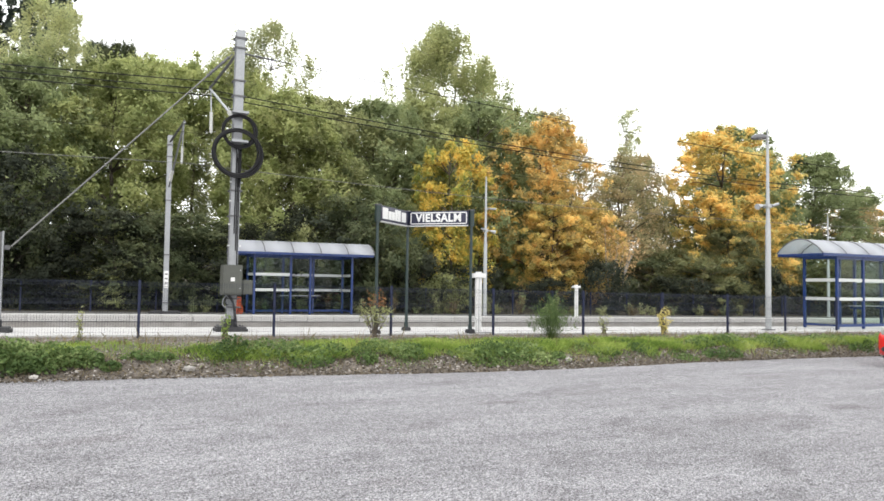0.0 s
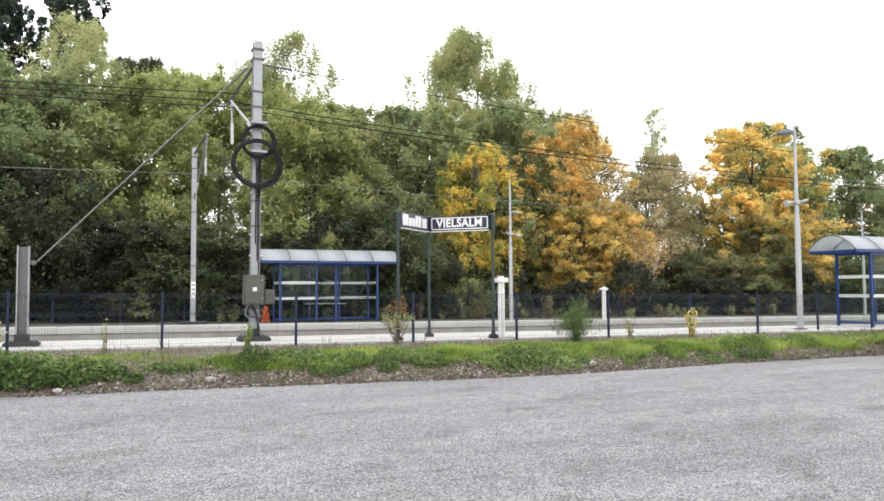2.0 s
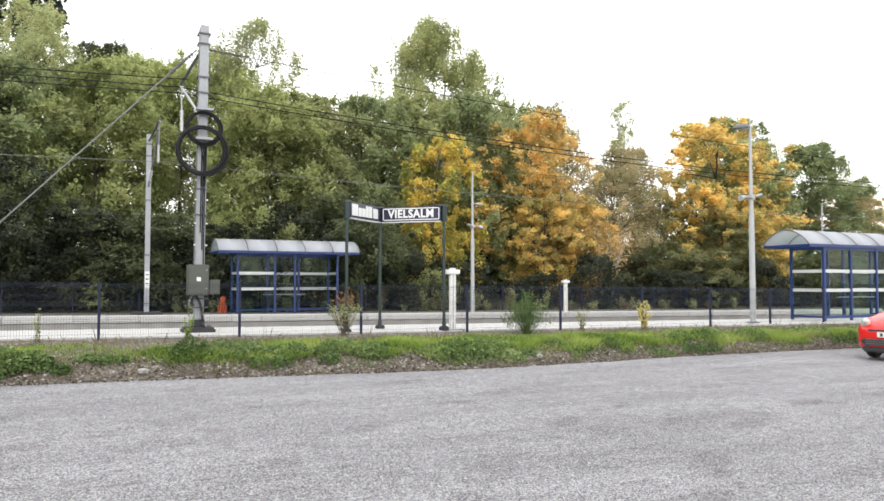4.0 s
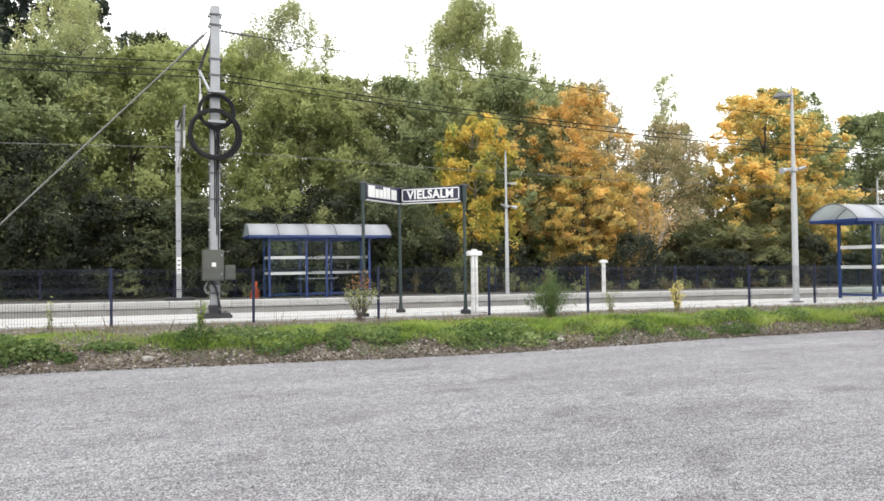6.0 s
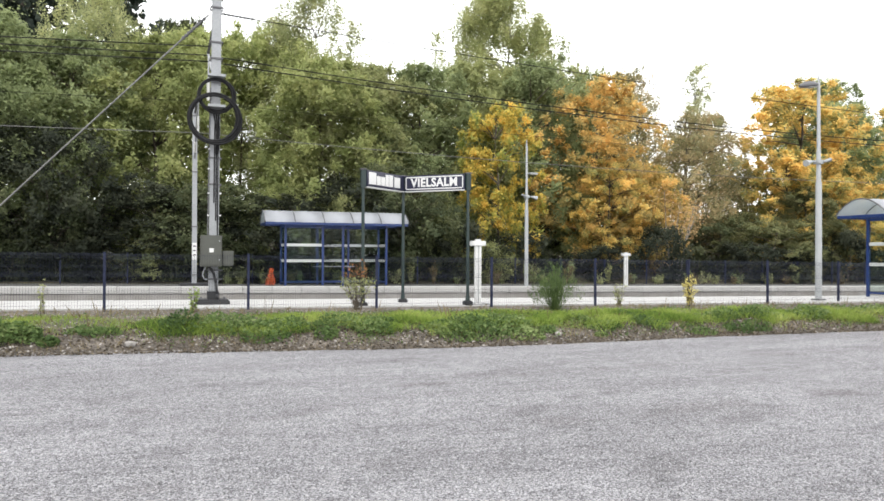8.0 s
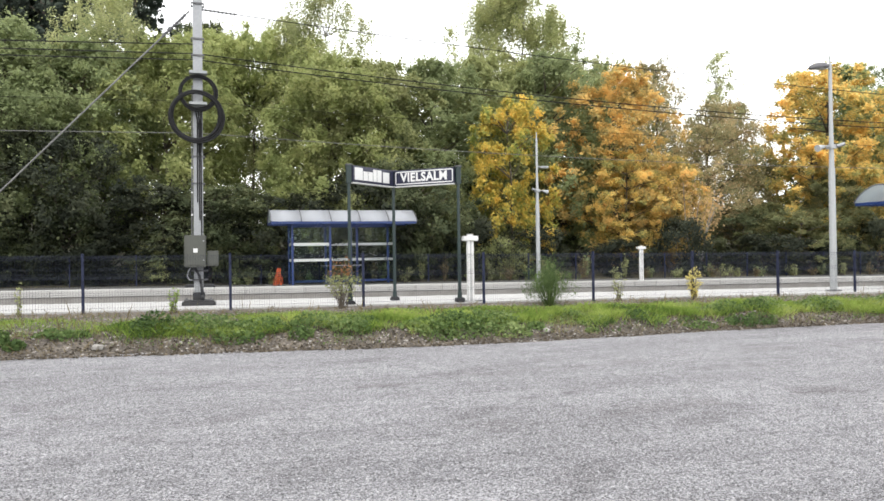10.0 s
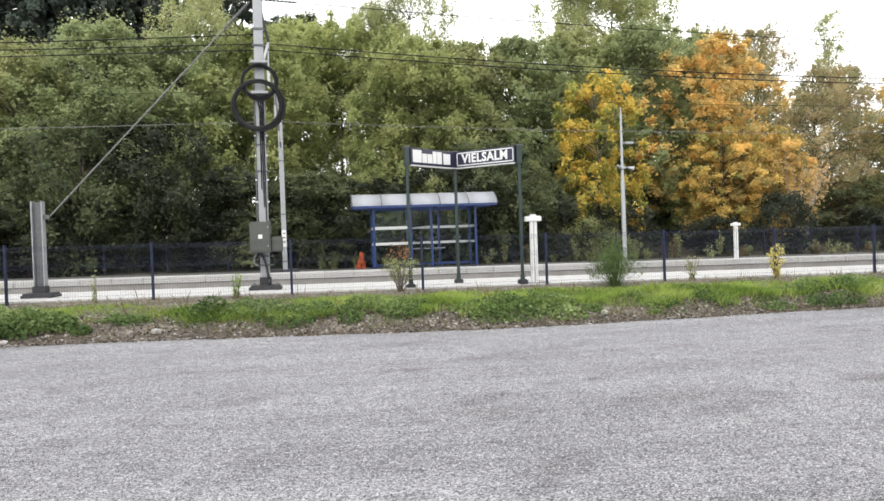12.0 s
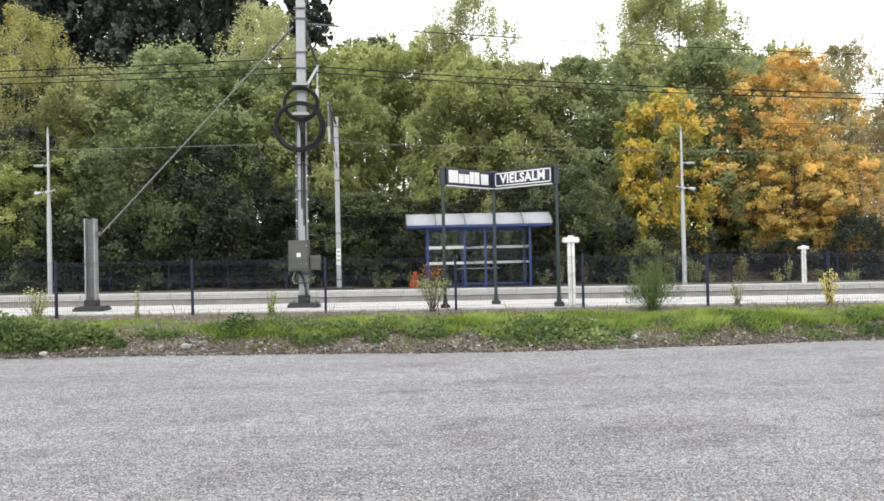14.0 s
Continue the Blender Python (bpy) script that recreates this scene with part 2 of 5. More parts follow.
PEBBLE = mat("grey_chippings", (0.29, 0.286, 0.298), 0.85, spread=0.15, scale=8, fine=60, bump=0.2, island=0.75)
LITTER = mat("dead_leaves", (0.112, 0.09, 0.062), 0.9, spread=0.3, scale=4, fine=30, island=0.7)
ORANGE = mat("orange_plastic_mesh", (0.5, 0.085, 0.02), 0.6, spread=0.2, bump=0)
RED = mat("bright_red_car_paint", (0.62, 0.02, 0.018), 0.22, spread=0.04, bump=0)
CAR_GLASS = mat("dark_car_glass", (0.02, 0.022, 0.024), 0.05, spread=0.05, bump=0)
LAMP_GLASS = mat("clear_headlamp", (0.5, 0.52, 0.47), 0.2, spread=0.08, bump=0)
PLASTIC = mat("dark_bumper_plastic", (0.03, 0.03, 0.032), 0.5, spread=0.1, bump=0)
GLASS = glass_mat("clear_shelter_glass", (0.87, 0.925, 0.895))
ROOF_SHEET = mat("milky_polycarbonate", (0.62, 0.63, 0.66), 0.3, spread=0.05, scale=2, bump=0)
rn, rl = ROOF_SHEET.node_tree.nodes, ROOF_SHEET.node_tree.links
sheet_through, sheet_mix = rn.new("ShaderNodeBsdfTranslucent"), rn.new("ShaderNodeMixShader")
sheet_through.inputs["Color"].default_value = (0.6, 0.62, 0.66, 1)
sheet_mix.inputs[0].default_value = 0.45
sheet_clear, sheet_both = rn.new("ShaderNodeBsdfTransparent"), rn.new("ShaderNodeMixShader")
sheet_clear.inputs["Color"].default_value = (0.9, 0.92, 0.94, 1)
sheet_both.inputs[0].default_value = 0.4
rl.new(rn["Principled BSDF"].outputs[0], sheet_mix.inputs[1]), rl.new(sheet_through.outputs[0], sheet_mix.inputs[2])
rl.new(sheet_mix.outputs[0], sheet_both.inputs[1]), rl.new(sheet_clear.outputs[0], sheet_both.inputs[2])
rl.new(sheet_both.outputs[0], rn["Material Output"].inputs["Surface"])
STRIPE = mat("white_glass_band", (0.52, 0.54, 0.52), 0.5, spread=0.05, bump=0)

L_GREEN = leaf_mat("green_willow_leaves", (0.207, 0.248, 0.125), (0.302, 0.348, 0.17), (0.4, 0.434, 0.222), 0.58)
# green darkened so the leaf colour itself holds the wood edge's shade
L_SHADED = leaf_mat("shade_darkened_leaves", (0.034, 0.041, 0.03), (0.057, 0.066, 0.044), (0.1, 0.106, 0.064), 0.4)
L_OLIVE = leaf_mat("olive_green_leaves", (0.245, 0.27, 0.125), (0.35, 0.37, 0.168), (0.455, 0.455, 0.225), 0.57)
L_LIGHT = leaf_mat("pale_birch_leaves", (0.29, 0.32, 0.16), (0.4, 0.415, 0.21), (0.5, 0.49, 0.26), 0.6)
L_YELLOW = leaf_mat("yellow_maple_leaves", (0.26, 0.31, 0.09), (0.63, 0.49, 0.115), (0.87, 0.6, 0.16), 0.54)
L_LEMON = leaf_mat("lemon_yellow_leaves", (0.6, 0.53, 0.17), (0.78, 0.68, 0.26), (0.86, 0.77, 0.4), 0.5)
L_ORANGE = leaf_mat("orange_brown_leaves", (0.36, 0.32, 0.14), (0.65, 0.45, 0.16), (0.8, 0.56, 0.21), 0.52)
L_BROWN = leaf_mat("thin_brown_leaves", (0.24, 0.25, 0.135), (0.4, 0.345, 0.19), (0.62, 0.45, 0.25), 0.5)
L_GOLD = leaf_mat("golden_orange_leaves", (0.3, 0.32, 0.13), (0.7, 0.51, 0.165), (0.84, 0.62, 0.23), 0.52)
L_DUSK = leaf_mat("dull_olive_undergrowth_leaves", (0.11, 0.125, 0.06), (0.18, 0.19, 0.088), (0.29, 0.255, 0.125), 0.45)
L_STRAWY = leaf_mat("yellowing_birch_leaves", (0.24, 0.25, 0.1), (0.36, 0.34, 0.135), (0.46, 0.4, 0.165), 0.5)
L_PEACH = leaf_mat("peach_autumn_leaves", (0.5, 0.36, 0.16), (0.68, 0.47, 0.24), (0.8, 0.6, 0.34), 0.5)
# half-dark green: painted shade between the darkest leaves and the bright crowns
L_MID_SHADE = leaf_mat("mid_green_shaded_leaves", (0.07, 0.088, 0.048), (0.118, 0.137, 0.07), (0.185, 0.195, 0.1), 0.45)
L_FRESH = leaf_mat("fresh_yellow_green_leaves", (0.27, 0.315, 0.125), (0.4, 0.435, 0.18), (0.52, 0.52, 0.24), 0.58)
# needle colour lifted towards blue-grey to hold the haze of distance
L_FIR = leaf_mat("hazed_spruce_needles", (0.042, 0.056, 0.046), (0.066, 0.083, 0.066), (0.1, 0.12, 0.09), 0.2)
L_GRASS = leaf_mat("lush_grass_blades", (0.125, 0.2, 0.038), (0.255, 0.345, 0.074), (0.42, 0.465, 0.145), 0.45)
L_WEED = leaf_mat("nettle_leaves", (0.06, 0.1, 0.038), (0.135, 0.2, 0.068), (0.33, 0.39, 0.17), 0.45)
L_BROOM = leaf_mat("broom_stems", (0.07, 0.105, 0.042), (0.115, 0.165, 0.06), (0.18, 0.235, 0.09), 0.4)
L_RED = leaf_mat("rust_red_leaves", (0.24, 0.11, 0.05), (0.32, 0.17, 0.07), (0.24, 0.2, 0.09), 0.4)
L_STRAW = leaf_mat("dry_straw", (0.120, 0.095, 0.050), (0.190, 0.155, 0.080), (0.270, 0.220, 0.120), 0.3)


# ---- building helpers ----
SLOPE = -0.0095


def fall(x):
    """The whole site falls gently along x."""
    return SLOPE * max(-40.0, min(70.0, x))


LOT, PLAT = -0.06, 0.44


def mesh_of(name, bm, material, smooth=False):
    me = bpy.data.meshes.new(name)
    bm.to_mesh(me)
    bm.free()
    for m in material if isinstance(material, (list, tuple)) else [material]:
        me.materials.append(m)
    if smooth:
        me.polygons.foreach_set("use_smooth", [True] * len(me.polygons))
    return me


def part(name, bm, material, parent, label="", smooth=False, at=None):
    me = bm if isinstance(bm, bpy.types.Mesh) else mesh_of(name, bm, material, smooth)
    ob = new(name, me)
    ob.parent = parent
    if at is not None:
        ob.matrix_local = at
    if label:
        ob["label"] = label
    return ob


def thing(name, label, category, at=None, group="", kind=""):
    ob = new(name)
    ob.empty_display_size = 0.2
    if at is not None:
        ob.matrix_world = at
    return tagged(ob, label, category, group, kind)


def box(bm, x0, y0, z0, x1, y1, z1, bevel=0.0, m=None):
    r = bmesh.ops.create_cube(bm, size=1, matrix=Matrix.LocRotScale(((x0 + x1) / 2, (y0 + y1) / 2, (z0 + z1) / 2), None, (abs(x1 - x0), abs(y1 - y0), abs(z1 - z0))))
    vs = r["verts"]
    if bevel:
        es = list({e for v in vs for e in v.link_edges})
        res = bmesh.ops.bevel(bm, geom=es, offset=bevel, segments=2, affect="EDGES")
        vs = res["verts"]
    if m is not None:
        bmesh.ops.transform(bm, matrix=m, verts=list({v for v in vs}))
    return bm


def rod(bm, a, b, r0, r1=None, n=10):
    """A tapered round bar from a to b."""
    a, b = Vector(a), Vector(b)
    d = b - a
    m = Matrix.Translation((a + b) / 2) @ d.to_track_quat("Z", "Y").to_matrix().to_4x4()
    bmesh.ops.create_cone(bm, cap_ends=True, segments=n, radius1=r0, radius2=r0 if r1 is None else r1, depth=d.length, matrix=m)
    return bm


def ring(bm, centre, radius, thick, axis="y", n=48, k=8, wob=0.0, seed=0):
    rnd = random.Random(seed)
    ph = [rnd.uniform(0, 6.28) for _ in range(4)]
    rows = []
    for i in range(n):
        a = 2 * math.pi * i / n
        rr = radius * (1 + wob * math.sin(2 * a + ph[0]) + wob * 0.6 * math.sin(3 * a + ph[1]))
        off = wob * 1.5 * math.sin(a + ph[2])
        row = []
        for j in range(k):
            b = 2 * math.pi * j / k
            q = rr + thick * math.cos(b)
            row.append(bm.verts.new((centre[0] + q * math.cos(a), centre[1] + thick * math.sin(b) + off, centre[2] + q * math.sin(a))))
        rows.append(row)
    for i in range(n):
        for j in range(k):
            bm.faces.new((rows[i][j], rows[(i + 1) % n][j], rows[(i + 1) % n][(j + 1) % k], rows[i][(j + 1) % k]))
    return bm


def raw(name, verts, faces_n, material, normals=None):
    """A mesh from numpy: verts (n, 3), and faces of faces_n corners each, in order; normals: one a face, for soft shading."""
    me = bpy.data.meshes.new(name)
    n = len(verts)
    f = n // faces_n
    me.vertices.add(n)
    me.vertices.foreach_set("co", np.asarray(verts, np.float32).ravel())
    me.loops.add(n)
    me.loops.foreach_set("vertex_index", np.arange(n, dtype=np.int32))
    me.polygons.add(f)
    me.polygons.foreach_set("loop_start", np.arange(0, n, faces_n, dtype=np.int32))
    me.materials.append(material)
    me.update(calc_edges=True)
    me.validate()
    if normals is not None:
        me.normals_split_custom_set_from_vertices(np.repeat(normals, faces_n, axis=0).astype(np.float32))
    return me


def leaves(rng, centres, size, spread, flat=0.6, long=1.4, droop=0.0, facing=None):
    """Leaf quads about the centres: each a small bent diamond, turned at random or roughly facing a way. Returns (4n, 3)."""
    n = len(centres)
    if facing is None:
        a = rng.normal(size=(n, 3))
        a[:, 2] = a[:, 2] * flat - droop
    else:
        a = np.cross(facing + rng.normal(0, 0.6, (n, 3)), rng.normal(size=(n, 3)))
        a[:, 2] -= droop
    a /= np.linalg.norm(a, axis=1, keepdims=True) + 1e-9
    b = np.cross(a, rng.normal(size=(n, 3)) if facing is None else facing + rng.normal(0, 0.35, (n, 3)))
    b /= np.linalg.norm(b, axis=1, keepdims=True) + 1e-9
    s = size * rng.uniform(1 - spread, 1 + spread, (n, 1))
    c = np.cross(a, b) * s * 0.15
    return np.stack([centres - a * s * long * 0.5, centres + b * s * 0.5 + c, centres + a * s * long * 0.5, centres - b * s * 0.5 + c], 1).reshape(-1, 3)


# ---- ground ----
EDGE_Y = 13.75


def lot_edge(x):
    return EDGE_Y + 0.25 * math.sin(x * 0.33 + 2.0) + 0.03 * max(0.0, x - 9.0) + 0.1 * noise.noise((x * 0.9, 3.1, 0.0))


def ground_z(x, y):
    e = lot_edge(max(-40, min(60, x)))
    z = LOT + 0.015 * noise.noise((x * 0.35, y * 0.35, 0.0)) if y < e + 2 else LOT
    if y > e:
        u = min(1.0, (y - e) / 2.5)
        lump = 0.13 * noise.noise((x * 0.8, y * 1.1, 4.0)) + 0.05 * noise.noise((x * 2.6, y * 2.6, 7.0))
        steep = min(1.0, (y - e) / (0.75 + 0.25 * noise.noise((x * 0.5, 8.0, 0.0))))
        rise = 0.4 * steep * steep * (3 - 2 * steep) + 0.6 * min(1.0, (y - e) / 3.2)
        z += (PLAT - LOT - 0.02) * rise + lump * math.sin(math.pi * min(1.0, u)) * 1.2
    if y > 17.3:
        z = 0.2 if y < 17.6 else -0.3
    if y > 34.6:
        z = 0.3 + (y - 34.6) * 0.07 + 0.25 * noise.noise((x * 0.2, y * 0.2, 2.0))
        z = min(z, 6.5 + 0.02 * (y - 60)) if y > 60 else z
    return z + fall(x)


xs = [-900, -400, -200, -100, -60, -40, -30, -24] + [-20 + 0.3 * i for i in range(181)] + [36, 40, 46, 54, 64, 80, 110, 180, 320, 600, 1200]
ys = [-600, -250, -100, -50, -30, -20, -12, -6, -3] + [0.5 * i for i in range(26)] + [13 + 0.13 * i for i in range(34)] + [17.45, 17.7, 20.2, 24, 27.4, 30, 34.5, 34.8, 36, 38, 40, 44, 50, 58, 70, 100, 180, 400, 1200]
bm = bmesh.new()
grid = [[bm.verts.new((x, y, ground_z(x, y))) for x in xs] for y in ys]
for j in range(len(ys) - 1):
    for i in range(len(xs) - 1):
        f = bm.faces.new((grid[j][i], grid[j][i + 1], grid[j + 1][i + 1], grid[j + 1][i]))
        cx, cy = (xs[i] + xs[i + 1]) / 2, (ys[j] + ys[j + 1]) / 2
        f.material_index = 0 if cy < lot_edge(max(-40, min(60, cx))) + 0.04 else 1 if cy < 17.4 else 2 if cy < 34.6 else 3
        f.smooth = True
ground = new("ground", mesh_of("ground", bm, [GRAVEL, SOIL, BALLAST, FOREST]))
tagged(ground, "grey gravel car park with a grassy earth bank and dark woodland floor", "ground", kind="structure")


# ---- platforms and track ----
X0, X1 = -34.0, 62.0


def strip(name, y0, y1, z0, z1, material, label, x0=X0, x1=X1):
    """A long slab that follows the fall of the site."""
    bm = bmesh.new()
    vs = []
    for x in (x0, x1):
        vs.append([bm.verts.new((x, y, z + fall(x))) for y, z in ((y0, z0), (y1, z0), (y1, z1), (y0, z1))])
    for k in range(4):
        bm.faces.new((vs[0][k], vs[1][k], vs[1][(k + 1) % 4], vs[0][(k + 1) % 4]))
    bm.faces.new(vs[0][::-1]), bm.faces.new(vs[1])
    bmesh.ops.recalc_face_normals(bm, faces=bm.faces)
    if isinstance(material, list):
        for f in bm.faces:
            f.material_index = 1 if f.normal.z > 0.5 else 0
    return tagged(new(name, mesh_of(name, bm, material)), label, "platform", kind="structure")


NEAR0, NEAR1, FAR0, FAR1 = 17.3, 20.3, 27.4, 34.6
near_platform = strip("platform_near", NEAR0, NEAR1, -0.3, PLAT, PAVING, "pale concrete station platform behind a blue wire fence")
far_platform = strip("platform_far", FAR0 + 0.035, FAR1, -0.3, PLAT - 0.1, [EDGE, ASPHALT], "far station platform with grey concrete edge wall")


def rails():
    for k, yc in enumerate((22.1, 25.5)):
        track = thing("railway_track", "rusty steel rails on concrete sleepers in ballast", "railway track", group="railway tracks")
        for side in (-0.75, 0.75):
            bm = bmesh.new()
            for a, b, w in ((-0.16, -0.14, 0.07), (-0.14, -0.05, 0.012), (-0.05, -0.01, 0.035)):
                vs = []
                for x in (X0 - 60, X1 + 60):
                    vs.append([bm.verts.new((x, yc + side + q, z + fall(x))) for q, z in ((-w, a), (w, a), (w, b), (-w, b))])
                for q in range(4):
                    bm.faces.new((vs[0][q], vs[1][q], vs[1][(q + 1) % 4], vs[0][(q + 1) % 4]))
            part("rail", bm, RUST, track)
        bm = bmesh.new()
        box(bm, -0.12, -1.2, -0.1, 0.12, 1.2, 0.1, 0.02)
        me = mesh_of("sleeper", bm, SLEEPER)
        for i in range(60):
            x = -16 + 0.6 * i
            part("sleeper", me, None, track, at=pose(x, yc, -0.27 + fall(x)))


rails()


# ---- fences ----
def wire_panel(width, height, step, bars, radius):
    """A welded mesh panel: upright wires that end in free tips, level wires in pairs."""
    v = []

    def wire(a, b, r):
        a, b = np.array(a), np.array(b)
        along = b - a
        s = np.cross(along, (0, 1, 0))
        s = s / np.linalg.norm(s) * r
        t = np.array((0, r, 0))
        c = [s, -0.5 * s + 0.87 * t, -0.5 * s - 0.87 * t]
        for q in range(3):
            v.extend([a + c[q], a + c[(q + 1) % 3], b + c[(q + 1) % 3], b + c[q]])

    n = int(width / step)
    for i in range(n + 1):
        x = i * width / n
        wire((x, 0, 0.03), (x, 0, height), radius)
    for z, off in bars:
        wire((0, off - 0.006, z), (width, off - 0.006, z), radius * 1.3)
    return np.array(v)


def fence(name, y, first, count, spacing, height, label, post_material, wire_material, step, radius, post_w=0.052, lift=0.0, bend=None):
    """bend: (x, slope), where the line begins to swing away."""
    root = thing(name, label, "fence")
    bm = bmesh.new()
    box(bm, -post_w / 2, -0.03, -0.1, post_w / 2, 0.03, height + 0.01, 0.006)
    box(bm, -post_w / 2 - 0.004, -0.034, height + 0.01, post_w / 2 + 0.004, 0.034, height + 0.03, 0.006)
    for z in (0.25, 0.6, 0.95):
        box(bm, -0.018, -0.052, z, 0.018, -0.03, z + 0.04, 0.004)
    post_me = mesh_of("post", bm, post_material)
    bars = [(0.08, 0), (0.3, 0.0), (0.34, 0.02), (0.38, 0), (0.66, 0), (0.7, 0.02), (0.74, 0), (height - 0.1, 0), (height - 0.06, 0.02), (height - 0.03, 0)]
    panel_me = raw("wire_panel", wire_panel(spacing - post_w, height, step, bars, radius), 4, wire_material)
    place = [first + k * spacing for k in range(count + 1)]
    place = [(x, y + (bend[1] * max(0.0, x - bend[0]) if bend else 0.0)) for x in place]
    for k, (x, py) in enumerate(place):
        z = PLAT + lift + fall(x)
        part("post", post_me, None, root, at=pose(x, py, z))
        if k < count:
            run = (place[k + 1][1] - py) / spacing
            part("wire_panel", panel_me, None, root, at=Matrix.Translation((x + post_w / 2, py - 0.012, z)) @ Matrix(((1, 0, 0, 0), (run, 1, 0, 0), (SLOPE, 0, 1, 0), (0, 0, 0, 1))))
    return root


fence("wire_fence", 17.0, 1.42 - 6 * 2.785, 14, 2.785, 1.13, "dark blue welded wire mesh fence with square posts", BLUE, WIRE_BLUE, 0.05, 0.0021, bend=(15.0, 0.085))
fence("wire_fence", 34.4, -24.0, 36, 2.5, 1.25, "dark blue wire mesh fence along the far platform", BLUE, WIRE_BLUE, 0.05, 0.003, lift=-0.1)


# ---- catenary masts ----
def h_beam(bm, w, d, t, z0, z1, taper=1.0):
    """An H-section standing on z0; the flanges face +-y."""
    for y in (-d / 2, d / 2 - t):
        box(bm, -w / 2, y, z0, w / 2, y + t, z1)
    box(bm, -t / 2, -d / 2 + t, z0, t / 2, d / 2 - t, z1)


def insulator(bm, a, b, r):
    a, b = Vector(a), Vector(b)
    n = 9
    for i in range(n):
        p, q = a.lerp(b, i / n), a.lerp(b, (i + 0.55) / n)
        rod(bm, p, q, r, r * 0.75, 10)
    rod(bm, a, b, r * 0.5, None, 8)


def pad(bm, w, d, h):
    box(bm, -w / 2, -d / 2, -0.2, w / 2, d / 2, h, 0.04)


def cantilever(root, z, side, reach):
    """The hinged bracket that holds the wires, reaching over the track; side: +1 away from the car park."""
    bm = bmesh.new()
    rod(bm, (0, side * 0.12, z), (0, side * reach, z + 0.05), 0.038)
    part("tie_rod", bm, GALV_DARK, root)
    bm = bmesh.new()
    rod(bm, (0, side * 0.12, z - 1.75), (0, side * 0.5, z - 1.56), 0.035)
    rod(bm, (0, side * 1.15, z - 1.26), (0, side * reach, z + 0.02), 0.035)
    part("strut_tube", bm, GALV, root)
    bm = bmesh.new()
    insulator(bm, (0, side * 0.5, z - 1.56), (0, side * 1.15, z - 1.26), 0.06)
    part("insulator", bm, INSUL, root, "pale ribbed porcelain insulator")
    bm = bmesh.new()
    rod(bm, (0, side * (reach - 0.1), z + 0.02), (0, side * (reach - 0.35), z - 0.75), 0.02)
    part("drop_rod", bm, GALV, root)
    bm = bmesh.new()
    insulator(bm, (0, side * (reach - 0.35), z - 0.75), (0, side * (reach - 0.42), z - 1.35), 0.055)
    part("insulator", bm, INSUL, root, "pale ribbed porcelain insulator")


